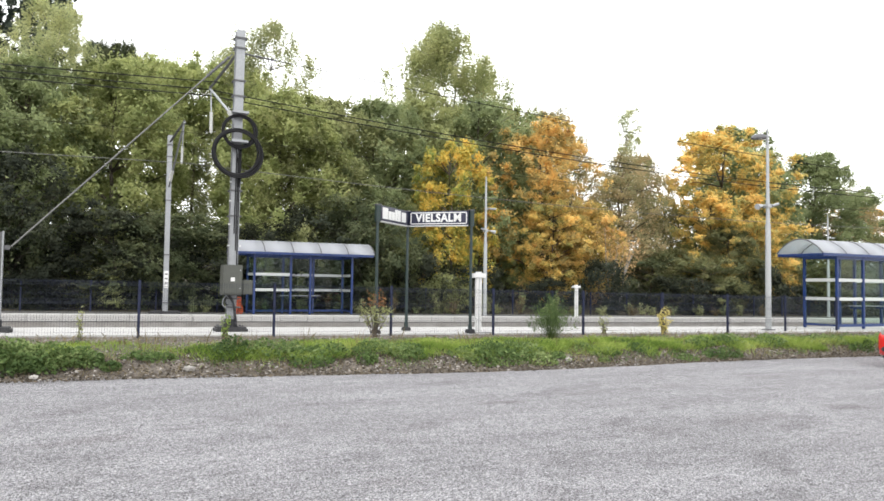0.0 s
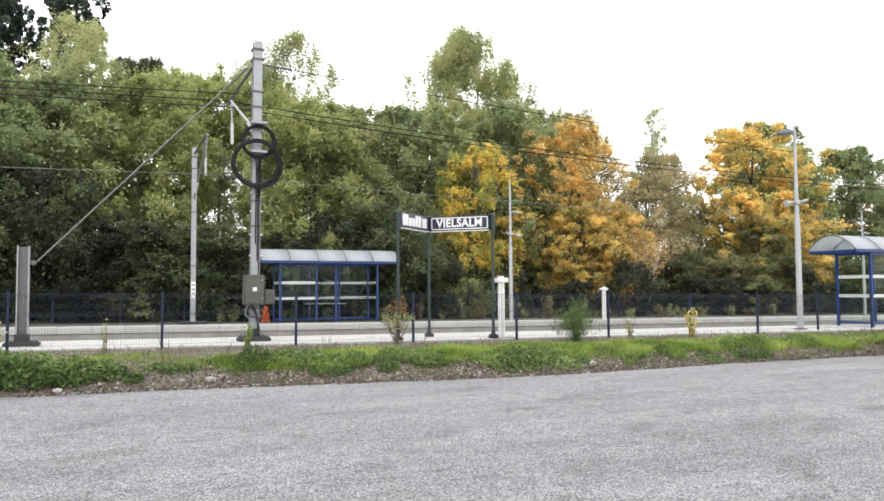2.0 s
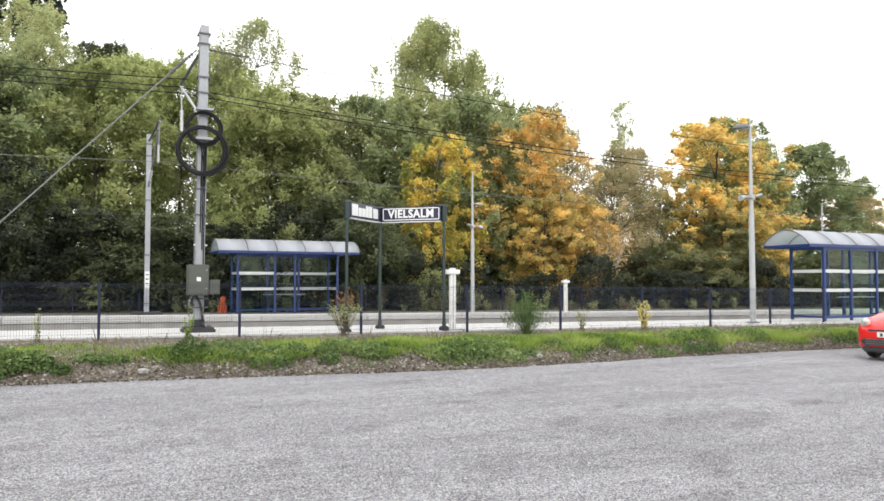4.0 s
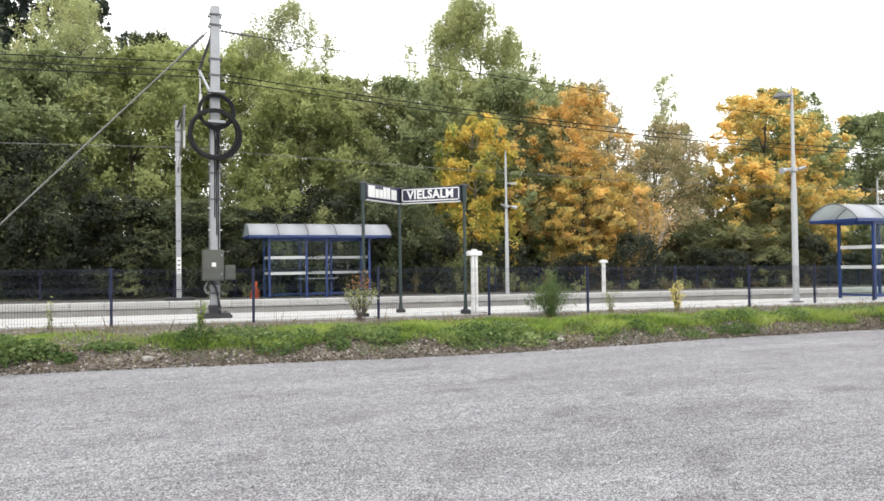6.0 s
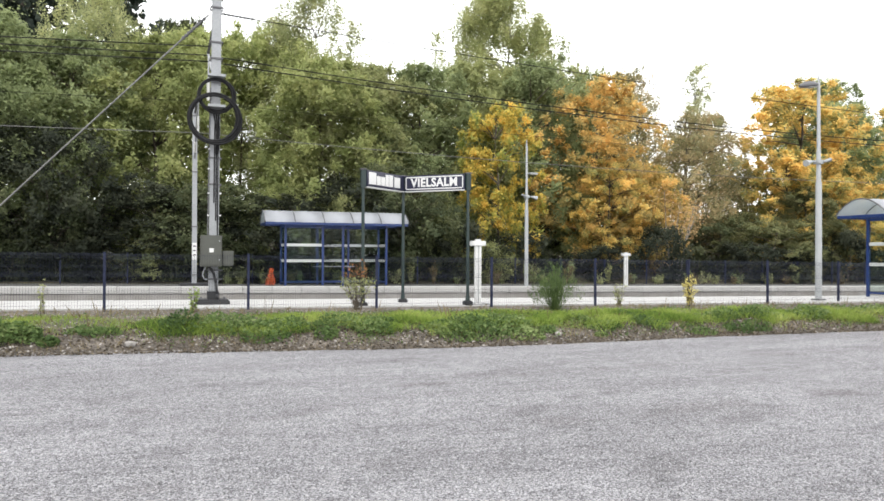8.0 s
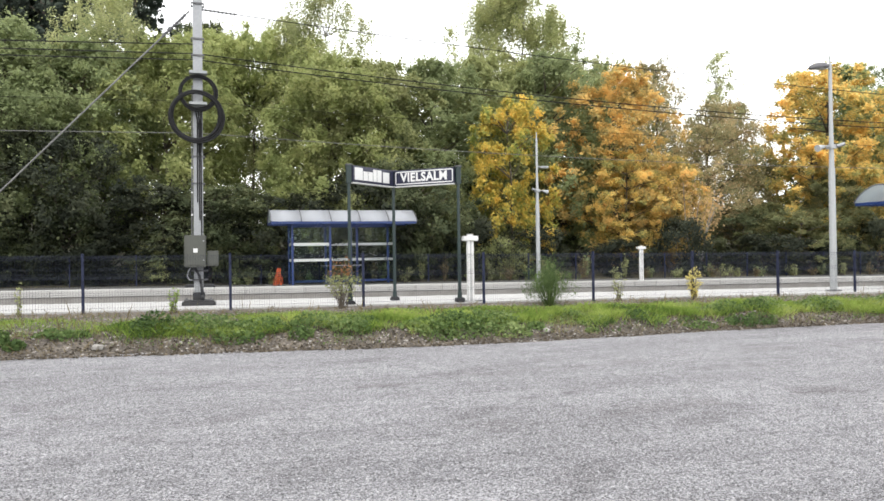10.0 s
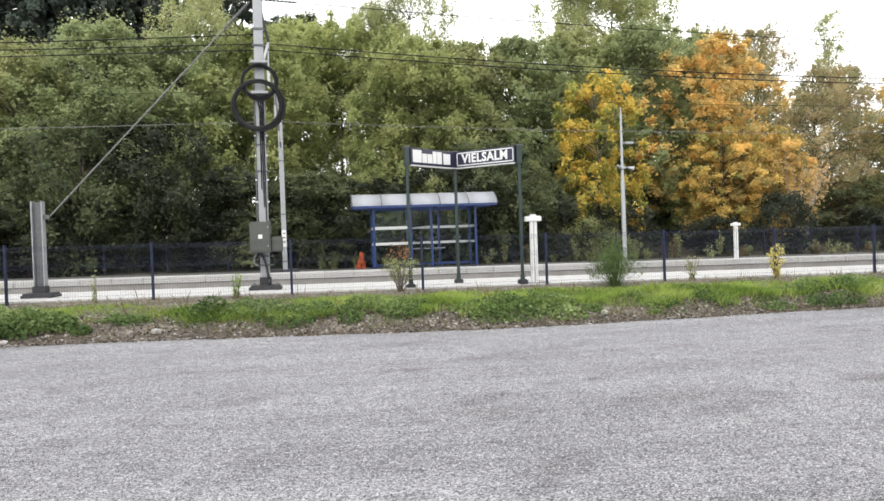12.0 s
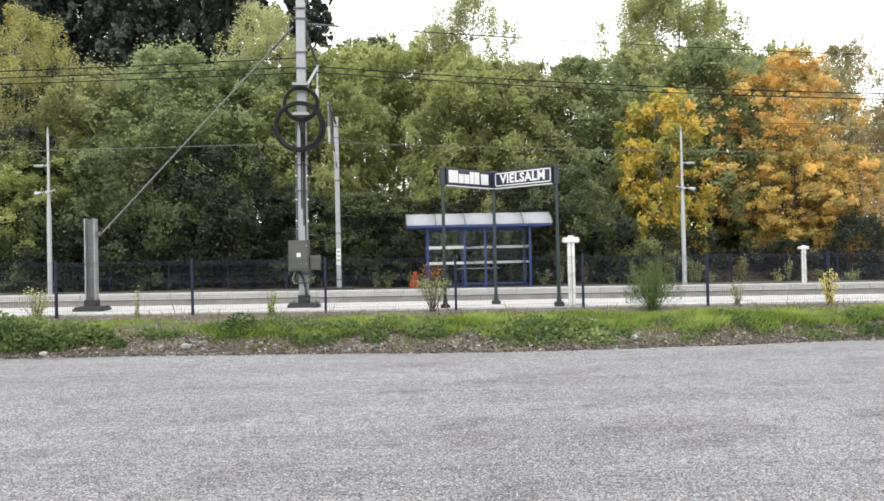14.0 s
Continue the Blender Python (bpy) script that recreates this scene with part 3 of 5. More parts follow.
def main_mast():
    x, y = 3.57, 18.6
    base = PLAT + fall(x)
    top = 7.59 - base
    root = thing("catenary_mast", "grey galvanised steel catenary mast with looped black cables and control cabinets", "mast", pose(x, y, base, 0, 0.45, 0))
    bm = bmesh.new()
    h_beam(bm, 0.205, 0.23, 0.018, 0, top)
    part("column", bm, GALV, root)
    bm = bmesh.new()
    pad(bm, 0.72, 0.6, 0.12)
    part("foundation", bm, PAD, root, "dark low concrete foundation")
    bm = bmesh.new()
    box(bm, -0.13, -0.13, 0.1, 0.13, 0.13, 0.3, 0.01)
    part("sleeve", bm, BLACK, root)
    for z in (top - 0.22, top - 0.46, top - 1.25, top - 1.62, 3.3, 2.7):
        bm = bmesh.new()
        for s in (-1, 1):
            box(bm, -0.145, s * 0.13 - 0.012, z, 0.145, s * 0.13 + 0.012, z + 0.04, 0.005)
            box(bm, s * 0.135 - 0.01, -0.118, z, s * 0.135 + 0.01, 0.118, z + 0.04, 0.005)
        part("clamp_band", bm, GALV_DARK, root)
    # cabinets
    bm = bmesh.new()
    box(bm, -0.3, -0.42, 0.86, 0.16, -0.14, 1.56, 0.012)
    cab = part("cabinet", bm, BOX_GREEN, root, "olive grey steel control cabinet")
    bm = bmesh.new()
    box(bm, -0.275, -0.435, 0.9, 0.135, -0.42, 1.52, 0.006)
    part("door", bm, BOX_GREEN, cab)
    bm = bmesh.new()
    box(bm, -0.11, -0.441, 1.18, -0.02, -0.435, 1.27)
    part("notice", bm, WHITE, cab, "small white notice")
    for z in (1.0, 1.42):
        bm = bmesh.new()
        box(bm, 0.09, -0.445, z, 0.12, -0.435, z + 0.03, 0.003)
        part("latch", bm, GALV, cab)
    bm = bmesh.new()
    box(bm, 0.18, -0.34, 0.88, 0.42, -0.16, 1.22, 0.01)
    cab2 = part("small_cabinet", bm, BOX_GREEN, root)
    bm = bmesh.new()
    box(bm, 0.2, -0.35, 0.91, 0.4, -0.34, 1.19, 0.004)
    box(bm, 0.27, -0.356, 1.02, 0.29, -0.35, 1.1, 0.002)
    part("door", bm, BOX_GREEN, cab2)
    # conduits on the face of the column
    for k, (dx, z0, z1) in enumerate(((0.03, 1.9, 4.1), (0.07, 1.56, 4.3), (-0.015, 2.3, 4.2), (-0.14, 1.56, 4.9))):
        bm = bmesh.new()
        rod(bm, (dx, -0.137, z0), (dx * 0.85, -0.137, z1), 0.013, None, 8)
        part("conduit", bm, CABLE if k != 3 else GALV_DARK, root)
    for z in (2.0, 2.5, 3.05, 3.5):
        for dx in (-0.135, 0.125):
            bm = bmesh.new()
            box(bm, dx - 0.02, -0.15, z, dx + 0.02, -0.116, z + 0.035, 0.004)
            part("conduit_clip", bm, WHITE, root)
    # cables from the cabinet to the ground
    for k, pts in enumerate((((-0.12, 0.88), (-0.06, 0.8), (0.0, 0.7), (0.05, 0.5), (0.08, 0.25), (0.1, 0.12)), ((-0.16, 0.88), (-0.22, 0.76), (-0.24, 0.66), (-0.2, 0.58), (-0.14, 0.57)), ((-0.1, 0.86), (-0.17, 0.78), (-0.18, 0.68), (-0.12, 0.62)))):
        bm = bmesh.new()
        for (ax, az), (bx, bz) in zip(pts, pts[1:]):
            rod(bm, (ax, -0.2, az), (bx, -0.2, bz), 0.03 if k == 0 else 0.014, None, 8)
        part("cable", bm, BLACK if k != 1 else GALV, root, smooth=True)
    for z in (0.56, 0.76):
        bm = bmesh.new()
        box(bm, -0.15, -0.145, z, 0.2, -0.118, z + 0.035, 0.004)
        part("strap", bm, GALV_DARK, root)
    for dx, dy in ((-0.26, -0.2), (0.26, -0.2), (-0.26, 0.2), (0.26, 0.2)):
        bm = bmesh.new()
        rod(bm, (dx, dy, 0.1), (dx, dy, 0.16), 0.03, 0.025, 6)
        part("anchor_bolt", bm, GALV_DARK, root)
    # looped spare cable
    coil = [(-0.04, 4.2, 0.545, 0.03, 6), (0.0, 4.72, 0.38, 0.0, 4)]
    for cx, cz, r, dy, n in coil:
        loop = None
        for i in range(n):
            bm = bmesh.new()
            ring(bm, (cx + 0.004 * i, -0.24 - dy - 0.025 * (i % 2), cz - 0.004 * i), r + 0.017 * (i - n / 2), 0.021, n=56, k=6, wob=0.012, seed=i + n)
            loop = part("cable_loop", bm, CABLE, root, "coiled black cable", smooth=True)
    for z in (4.44, 5.13):
        bm = bmesh.new()
        box(bm, -0.18, -0.36, z, 0.2, -0.14, z + 0.06, 0.008)
        part("coil_bracket", bm, GALV, root)
    for dx in (-0.06, 0.0, 0.07):
        bm = bmesh.new()
        rod(bm, (dx, -0.2, 4.4), (0.05 + dx * 0.4, -0.18, 3.9), 0.015, None, 8)
        rod(bm, (0.05 + dx * 0.4, -0.18, 3.9), (0.04 + dx * 0.3, -0.18, 3.4), 0.015, None, 8)
        part("cable", bm, CABLE, root)
    cantilever(root, 6.72, 1, 4.2)
    return root


main_mast()


def far_mast():
    x, y = 3.52, 31.3
    base = PLAT + fall(x) - 0.02
    root = thing("catenary_mast", "slim grey steel catenary mast on the far platform", "mast", pose(x, y, base))
    bm = bmesh.new()
    h_beam(bm, 0.18, 0.18, 0.015, 0, 6.85)
    part("column", bm, GALV, root)
    bm = bmesh.new()
    pad(bm, 1.1, 0.9, 0.06)
    part("foundation", bm, PAD, root)
    for z in (0.35, 2.2, 4.3, 6.0, 6.45):
        bm = bmesh.new()
        for s in (-1, 1):
            box(bm, -0.115, s * 0.1 - 0.009, z, 0.115, s * 0.1 + 0.009, z + 0.04)
            box(bm, s * 0.105 - 0.009, -0.09, z, s * 0.105 + 0.009, 0.09, z + 0.04)
        part("clamp_band", bm, GALV_DARK, root)
    bm = bmesh.new()
    box(bm, -0.085, -0.115, 0.95, 0.085, -0.091, 1.6, 0.005)
    plate = part("number_plate", bm, WHITE, root, "white plate with unreadable marks")
    for k in range(3):
        bm = bmesh.new()
        box(bm, -0.05, -0.119, 1.45 - 0.17 * k, 0.05, -0.115, 1.5 - 0.17 * k)
        part("mark", bm, GALV_DARK, plate)
    cantilever(root, 6.6, -1, 4.0)


far_mast()


def anchor_stub():
    x, y = -1.25, 18.6
    base = PLAT + fall(x)
    root = thing("anchor_post", "short grey steel anchor post holding the stay cable", "post", pose(x, y, base))
    bm = bmesh.new()
    for s in (-1, 1):
        box(bm, s * 0.105 - 0.014, -0.1, 0.2, s * 0.105 + 0.014, 0.1, 2.12, 0.004)
    part("column", bm, GALV, root)
    # darker steel on the web paints the shade between the flanges
    bm = bmesh.new()
    box(bm, -0.091, -0.02, 0.2, 0.091, 0.02, 2.1)
    part("web_plate", bm, GALV_DARK, root, "web between the flanges, recess shade put into its darker steel")
    bm = bmesh.new()
    box(bm, -0.14, -0.13, 0.1, 0.14, 0.13, 0.26, 0.01)
    part("sleeve", bm, BLACK, root)
    bm = bmesh.new()
    pad(bm, 0.68, 0.6, 0.11)
    part("foundation", bm, PAD, root)
    bm = bmesh.new()
    box(bm, 0.119, -0.03, 1.72, 0.24, 0.03, 1.82, 0.008)
    part("shackle", bm, GALV_DARK, root)
    return root


anchor_stub()


def wire_thing(name, label, pts, r, material, group=""):
    bm = bmesh.new()
    pts = [Vector(p) for p in pts]
    along = (pts[-1] - pts[0]).normalized()
    side = along.cross(Vector((0, 0, 1))).normalized()
    over = side.cross(along)
    rows = [[bm.verts.new(p + side * (r * math.cos(q * math.pi / 3)) + over * (r * math.sin(q * math.pi / 3))) for q in range(6)] for p in pts]
    for a, b in zip(rows, rows[1:]):
        for q in range(6):
            bm.faces.new((a[q], a[(q + 1) % 6], b[(q + 1) % 6], b[q]))
    bm.faces.new(rows[0]), bm.faces.new(rows[-1][::-1])
    bmesh.ops.recalc_face_normals(bm, faces=bm.faces)
    ob = new(name, mesh_of(name, bm, material))
    return tagged(ob, label, "cable", group)


stay = wire_thing("stay_cable", "steel stay rod from the mast to its anchor post", [(3.45, 18.6, 7.0), (-1.0, 18.6, 2.24)], 0.018, STAY)

bm = bmesh.new()
insulator(bm, (3.36, 18.6, 6.904), (2.86, 18.6, 6.369), 0.045)
part("turnbuckle", bm, GALV_DARK, stay, "dark jointed tensioner")


def line_wire(name, label, y, z0, left, right, r, start=-38.0, end=48.0, x0=3.57, metal=CABLE):
    """An overhead wire held at x0, sagging to either side; left, right: slope and rise."""
    pts = []
    for i in range(61):
        x = start + (end - start) * i / 60
        d = abs(x - x0)
        a, b = left if x < x0 else right
        pts.append((x, y, z0 - a * d + b * d * d))
    return wire_thing(name, label, pts, r, metal, "overhead wires")


line_wire("overhead_wire", "dark overhead catenary wire along the near track", 22.8, 7.12, (0.035, 0.0005), (0.082, 0.0016), 0.015)
line_wire("overhead_wire", "dark overhead contact wire along the near track", 22.6, 6.9, (0.036, 0.0005), (0.08, 0.0015), 0.015)
line_wire("overhead_wire", "dull pale overhead wire over the far track", 26.4, 5.48, (0.02, 0.0003), (0.05, 0.001), 0.01, metal=STAY)
line_wire("overhead_wire", "thin overhead wire over the far track", 26.9, 6.6, (0.02, 0.0003), (0.05, 0.0009), 0.006)
line_wire("overhead_wire", "dark wire ending at the mast", 20.9, 6.88, (0.05, 0.0012), (0, 0), 0.014, end=3.57)
feeder = line_wire("feeder_wire", "thin feeder wire from the mast head", 18.78, 7.12, (0, 0), (0.075, 0.0012), 0.01, start=3.57)
bm = bmesh.new()
insulator(bm, (3.7, 18.78, 7.11), (4.5, 18.78, 7.051), 0.035)
part("insulator", bm, GALV_DARK, feeder, "dark knobbly strain insulator")


# ---- platform name signs ----
def text_mesh(body, height, depth, material):
    cu = bpy.data.curves.new("lettering", "FONT")
    cu.body, cu.size, cu.extrude, cu.align_x, cu.align_y = body, height / 0.69, depth, "CENTER", "CENTER"
    cu.offset = 0.009
    cu.resolution_u = 3
    cu.space_character = 1.08
    ob = bpy.data.objects.new("lettering", cu)
    scene.collection.objects.link(ob)
    bpy.context.view_layer.update()
    me = bpy.data.meshes.new_from_object(ob.evaluated_get(bpy.context.evaluated_depsgraph_get()))
    bpy.data.objects.remove(ob)
    me.materials.clear()
    me.materials.append(material)
    return me


def station_sign():
    P = [(6.79, 17.47), (8.08, 18.6), (9.33, 17.4)]
    cx, cy = P[1]
    base = PLAT + fall(cx)
    root = thing("station_sign", "navy station name boards on dark green iron posts", "sign", pose(cx, cy, base))
    top = 3.5 - base
    for x, y in P:
        x, y = x - cx, y - cy
        bm = bmesh.new()
        rod(bm, (x, y, 0), (x, y, top - 0.02), 0.04, 0.036, 14)
        rod(bm, (x, y, 0), (x, y, 0.22), 0.065, 0.05, 14)
        pst = part("post", bm, GREEN_POST, root, smooth=False)
        bm = bmesh.new()
        box(bm, x - 0.1, y - 0.1, -0.05, x + 0.1, y + 0.1, 0.1, 0.02)
        part("foot", bm, BLACK, pst)
        bm = bmesh.new()
        box(bm, x - 0.06, y - 0.06, top - 0.42, x + 0.06, y + 0.06, top - 0.02, 0.01)
        part("head", bm, GREEN_POST, pst)
        bm = bmesh.new()
        box(bm, x - 0.075, y - 0.075, top - 0.02, x + 0.075, y + 0.075, top + 0.012, 0.008)
        part("cap", bm, GALV_DARK, pst)
    for k, (a, b) in enumerate(((P[0], P[1]), (P[1], P[2]))):
        ax, ay, bx, by = a[0] - cx, a[1] - cy, b[0] - cx, b[1] - cy
        length = math.hypot(bx - ax, by - ay) - 0.13
        ang = math.degrees(math.atan2(by - ay, bx - ax))
        m = pose((ax + bx) / 2, (ay + by) / 2, top - 0.2, 0, 0, ang)
        bm = bmesh.new()
        box(bm, -length / 2, -0.06, -0.19, length / 2, 0.06, 0.19, 0.006)
        brd = part("board", bm, SIGN_BLUE, root, "navy enamel name board with white lettering", at=m)
        # white outline
        w, h = length / 2 - 0.035, 0.155
        bm = bmesh.new()
        if k == 1:
            for x0, z0, x1, z1 in ((-w + 0.02, h - 0.024, w - 0.02, h), (-w + 0.02, -h, w - 0.02, -h + 0.024), (-w, -h + 0.02, -w + 0.024, h - 0.02), (w - 0.024, -h + 0.02, w, h - 0.02)):
                box(bm, x0, -0.066, z0, x1, -0.06, z1)
            part("outline", bm, WHITE, brd)
            me = text_mesh("VIELSALM", 0.2, 0.003, WHITE)
            xw = max(v.co.x for v in me.vertices) - min(v.co.x for v in me.vertices)
            part("lettering", me, None, brd, "white raised letters", at=Matrix.Translation((0, -0.064, 0)) @ Matrix.Rotation(radians(90), 4, "X") @ Matrix.Diagonal((1.24 / xw, 1, 1, 1)))
        else:
            spec = [(-0.72, 0.3, 0.28), (-0.4, 0.17, 0.21), (-0.215, 0.17, 0.21), (-0.03, 0.14, 0.28), (0.125, 0.17, 0.28), (0.35, 0.26, 0.25)]
            for x0, wd, ht in spec:
                box(bm, x0, -0.066, -0.13, x0 + wd, -0.06, -0.13 + ht, 0.002)
            part("bars", bm, WHITE, brd, "row of plain white bars")
        bm = bmesh.new()
        box(bm, -length / 2, -0.07, -0.21, length / 2, 0.07, -0.19, 0.004)
        part("light_tube", bm, WHITE, brd, "white strip under the board")


station_sign()


# ---- ticket validators (white T-shaped posts) ----
def t_post(x, y, h, wide, base):
    root = thing("platform_post", "slim white T-headed ticket post on the platform", "post", pose(x, y, base), group="platform ticket posts")
    for q in (-1, 1):
        bm = bmesh.new()
        box(bm, q * wide * 0.035, -0.05, 0, q * wide * 0.21, 0.05, h - 0.14, 0.008)
        part("column", bm, WHITE, root)
    bm = bmesh.new()
    box(bm, -wide * 0.034, -0.03, 0, wide * 0.034, 0.05, h - 0.14)
    part("cable_channel", bm, POLE_GREY, root, "pale grey recessed channel")
    bm = bmesh.new()
    box(bm, -wide / 2, -0.08, h - 0.14, wide / 2, 0.08, h - 0.02, 0.015)
    box(bm, -wide * 0.17, -0.06, h - 0.02, wide * 0.17, 0.06, h + 0.02, 0.008)
    part("head", bm, WHITE, root)
    bm = bmesh.new()
    box(bm, -0.32, -0.16, -0.02, 0.32, 0.16, 0.02, 0.006)
    part("foot_plate", bm, GALV_DARK, root)


t_post(9.67, 17.6, 1.56, 0.37, PLAT + fall(9.6))
t_post(22.48, 30.9, 1.56, 0.42, PLAT - 0.1 + fall(22.5))


# ---- platform lamps ----
def lamp_post(x, y, h, base, face, head_at=0.77, group="platform lamp posts"):
    """face: the way its floodlight looks along x; head_at: how far up it sits."""
    root = thing("lamp_post", "pale grey tapered lamp post with camera and loudspeaker arms", "lamp", pose(x, y, base), group=group)
    bm = bmesh.new()
    rod(bm, (0, 0, 0), (0, 0, h * 0.52), 0.095, 0.085, 14)
    rod(bm, (0, 0, h * 0.52), (0, 0, h * 0.66), 0.07, 0.06, 14)
    rod(bm, (0, 0, h * 0.66), (0, 0, h * 0.96), 0.055, 0.045, 14)
    rod(bm, (0, 0, h * 0.96), (0, 0, h), 0.03, 0.02, 8)
    part("pole", bm, POLE_GREY, root)
    bm = bmesh.new()
    box(bm, -0.15, -0.15, 0, 0.15, 0.15, 0.03, 0.01)
    part("base_plate", bm, GALV_DARK, root)
    zt = h * head_at
    bm = bmesh.new()
    rod(bm, (0, 0, zt), (face * 0.15, 0, zt), 0.03)
    part("arm", bm, POLE_GREY, root)
    bm = bmesh.new()
    if head_at < 0.9:
        box(bm, face * 0.12, -0.14, zt - 0.05, face * 0.52, 0.14, zt + 0.03, 0.025)
    else:
        # a rounded street lantern, tipped up, flat underneath
        bmesh.ops.create_uvsphere(bm, u_segments=18, v_segments=12, radius=1, matrix=Matrix.Translation((face * 0.38, 0, zt)) @ Matrix.Rotation(radians(face * 8), 4, "Y") @ Matrix.Diagonal((0.34, 0.16, 0.12, 1)))
        for v in bm.verts:
            v.co.z = max(v.co.z, zt - 0.05 + 0.14 * (0.4 - abs(v.co.x)))
    hd = part("lamp_head", bm, POLE_GREY if head_at < 0.9 else GALV_DARK, root)
    bm = bmesh.new()
    box(bm, face * 0.18, -0.11, zt - 0.06, face * 0.48, 0.11, zt - 0.05)
    part("lens", bm, LAMP_GLASS, hd)
    zs = h * 0.61
    bm = bmesh.new()
    rod(bm, (0, 0, zs), (face * 0.42, 0, zs + 0.02), 0.02)
    box(bm, -0.1, -0.1, zs - 0.06, 0.1, 0.1, zs + 0.06, 0.01)
    part("side_arm", bm, POLE_GREY, root)
    bm = bmesh.new()
    rod(bm, (face * 0.26, 0, zs + 0.0), (face * 0.5, -0.02, zs - 0.06), 0.04, 0.1, 12)
    part("loudspeaker", bm, POLE_GREY, root)
    bm = bmesh.new()
    rod(bm, (-face * 0.08, -0.1, zs), (-face * 0.3, -0.16, zs + 0.07), 0.045, 0.05, 10)
    part("camera_housing", bm, GALV, root)


lamp_post(20.35, 17.67, 6.55, PLAT + 0.04 + fall(20.3), -1, 0.945)
lamp_post(17.7, 31.5, 6.58, PLAT - 0.1 + fall(17.7), 1)
lamp_post(-7.75, 31.5, 6.6, PLAT - 0.1 + fall(-7.7), -1)
lamp_post(43.0, 32.6, 6.5, PLAT - 0.1 + fall(43), 1)


# ---- shelters ----
def shelter(m, label):
    """A glazed waiting shelter. Local x runs along it (0 to W), y from the open front (0) to the back (D)."""
    W, D, H = 4.3, 1.3, 2.53
    root = thing("waiting_shelter", label, "shelter", m, group="platform shelters")
    pw = 0.045
    xs_ = [0, W * 0.36, W * 0.68, W]
    bm = bmesh.new()
    box(bm, -pw, -pw, 0, pw, pw, H, 0.008)
    post_me = mesh_of("post", bm, SHELTER_BLUE)
    for x in xs_:
        part("post", post_me, None, root, at=pose(x, D, 0))
    for x in (0, W):
        part("post", post_me, None, root, at=pose(x, 0, 0))
    for x in (W * 0.36, W * 0.56):
        part("post", post_me, None, root, at=pose(x, 0, 0))
    # rails
    for z in (0.13, H - 0.04):
        bm = bmesh.new()
        box(bm, pw, D - 0.03, z - 0.05, W - pw, D + 0.03, z + 0.05, 0.006)
        part("rail", bm, SHELTER_BLUE, root)
        for x in (0, W):
            bm = bmesh.new()
            box(bm, x - 0.03, pw, z - 0.035, x + 0.03, D - pw, z + 0.035, 0.006)
            part("rail", bm, SHELTER_BLUE, root)
    bm = bmesh.new()
    box(bm, -0.85, -0.45, H, W + 0.85, -0.37, H + 0.1, 0.008)
    part("fascia", bm, SHELTER_BLUE, root)
    bm = bmesh.new()
    box(bm, -0.85, D + 0.05, H, W + 0.85, D + 0.13, H + 0.1, 0.008)
    part("fascia", bm, SHELTER_BLUE, root)
    for x in (-0.85, 0, W * 0.36, W * 0.68, W, W + 0.85):
        bm = bmesh.new()
        box(bm, x - 0.03, -0.37, H + 0.01, x + 0.03, D + 0.05, H + 0.09, 0.006)
        part("beam", bm, SHELTER_BLUE, root)
    # glazing with white bands
    def pane(x0, y0, x1, y1):
        bm = bmesh.new()
        lx, ly = abs(x1 - x0), abs(y1 - y0)
        t = 0.005
        box(bm, x0 - (t if lx < 0.01 else 0), y0 - (t if ly < 0.01 else 0), 0.14, x1 + (t if lx < 0.01 else 0), y1 + (t if ly < 0.01 else 0), H - 0.08)
        p = part("pane", bm, GLASS, root)
        p.visible_shadow = False
        for z in (1.05, 1.71):
            bm = bmesh.new()
            t2 = 0.009
            box(bm, x0 - (t2 if lx < 0.01 else 0), y0 - (t2 if ly < 0.01 else 0), z - 0.055, x1 + (t2 if lx < 0.01 else 0), y1 + (t2 if ly < 0.01 else 0), z + 0.055)
            part("band", bm, STRIPE, p)
    for a, b in zip(xs_, xs_[1:]):
        pane(a + pw, D, b - pw, D)
    for x in (0, W):
        pane(x, pw, x, D - pw)
    pane(pw, 0, W * 0.36 - pw, 0)
    # bench
    for k in range(3):
        bm = bmesh.new()
        box(bm, W * 0.3, D - 0.5 + 0.12 * k, 0.78, W * 0.72, D - 0.41 + 0.12 * k, 0.815, 0.006)
        part("bench_slat", bm, GALV, root, "pale steel bench slat")
    for x in (W * 0.34, W * 0.68):
        bm = bmesh.new()
        box(bm, x - 0.02, D - 0.5, 0.7, x + 0.02, D - 0.04, 0.78, 0.004)
        part("bench_bracket", bm, SHELTER_BLUE, root)
    # vaulted roof in bays
    y0, y1, rise, n = -0.45, D + 0.13, 0.5, 14
    bays = 5
    for k in range(bays):
        xa, xb = -0.88 + (W + 1.76) * k / bays, -0.88 + (W + 1.76) * (k + 1) / bays
        bm = bmesh.new()
        rows = []
        for i in range(n + 1):
            u = i / n
            y, z = y0 + (y1 - y0) * u, H + 0.1 + rise * math.sin(math.pi * u) ** 0.8
            rows.append([bm.verts.new((x, y, z + dz)) for x in (xa + 0.02, xb - 0.02) for dz in (0, 0.012)])
        for a, b in zip(rows, rows[1:]):
            bm.faces.new((a[1], a[3], b[3], b[1]))
            bm.faces.new((a[0], b[0], b[2], a[2]))
            bm.faces.new((a[0], a[1], b[1], b[0]))
            bm.faces.new((a[2], b[2], b[3], a[3]))
        bmesh.ops.recalc_face_normals(bm, faces=bm.faces)
        part("roof_sheet", bm, ROOF_SHEET, root, "milky curved plastic roof sheet", smooth=True)
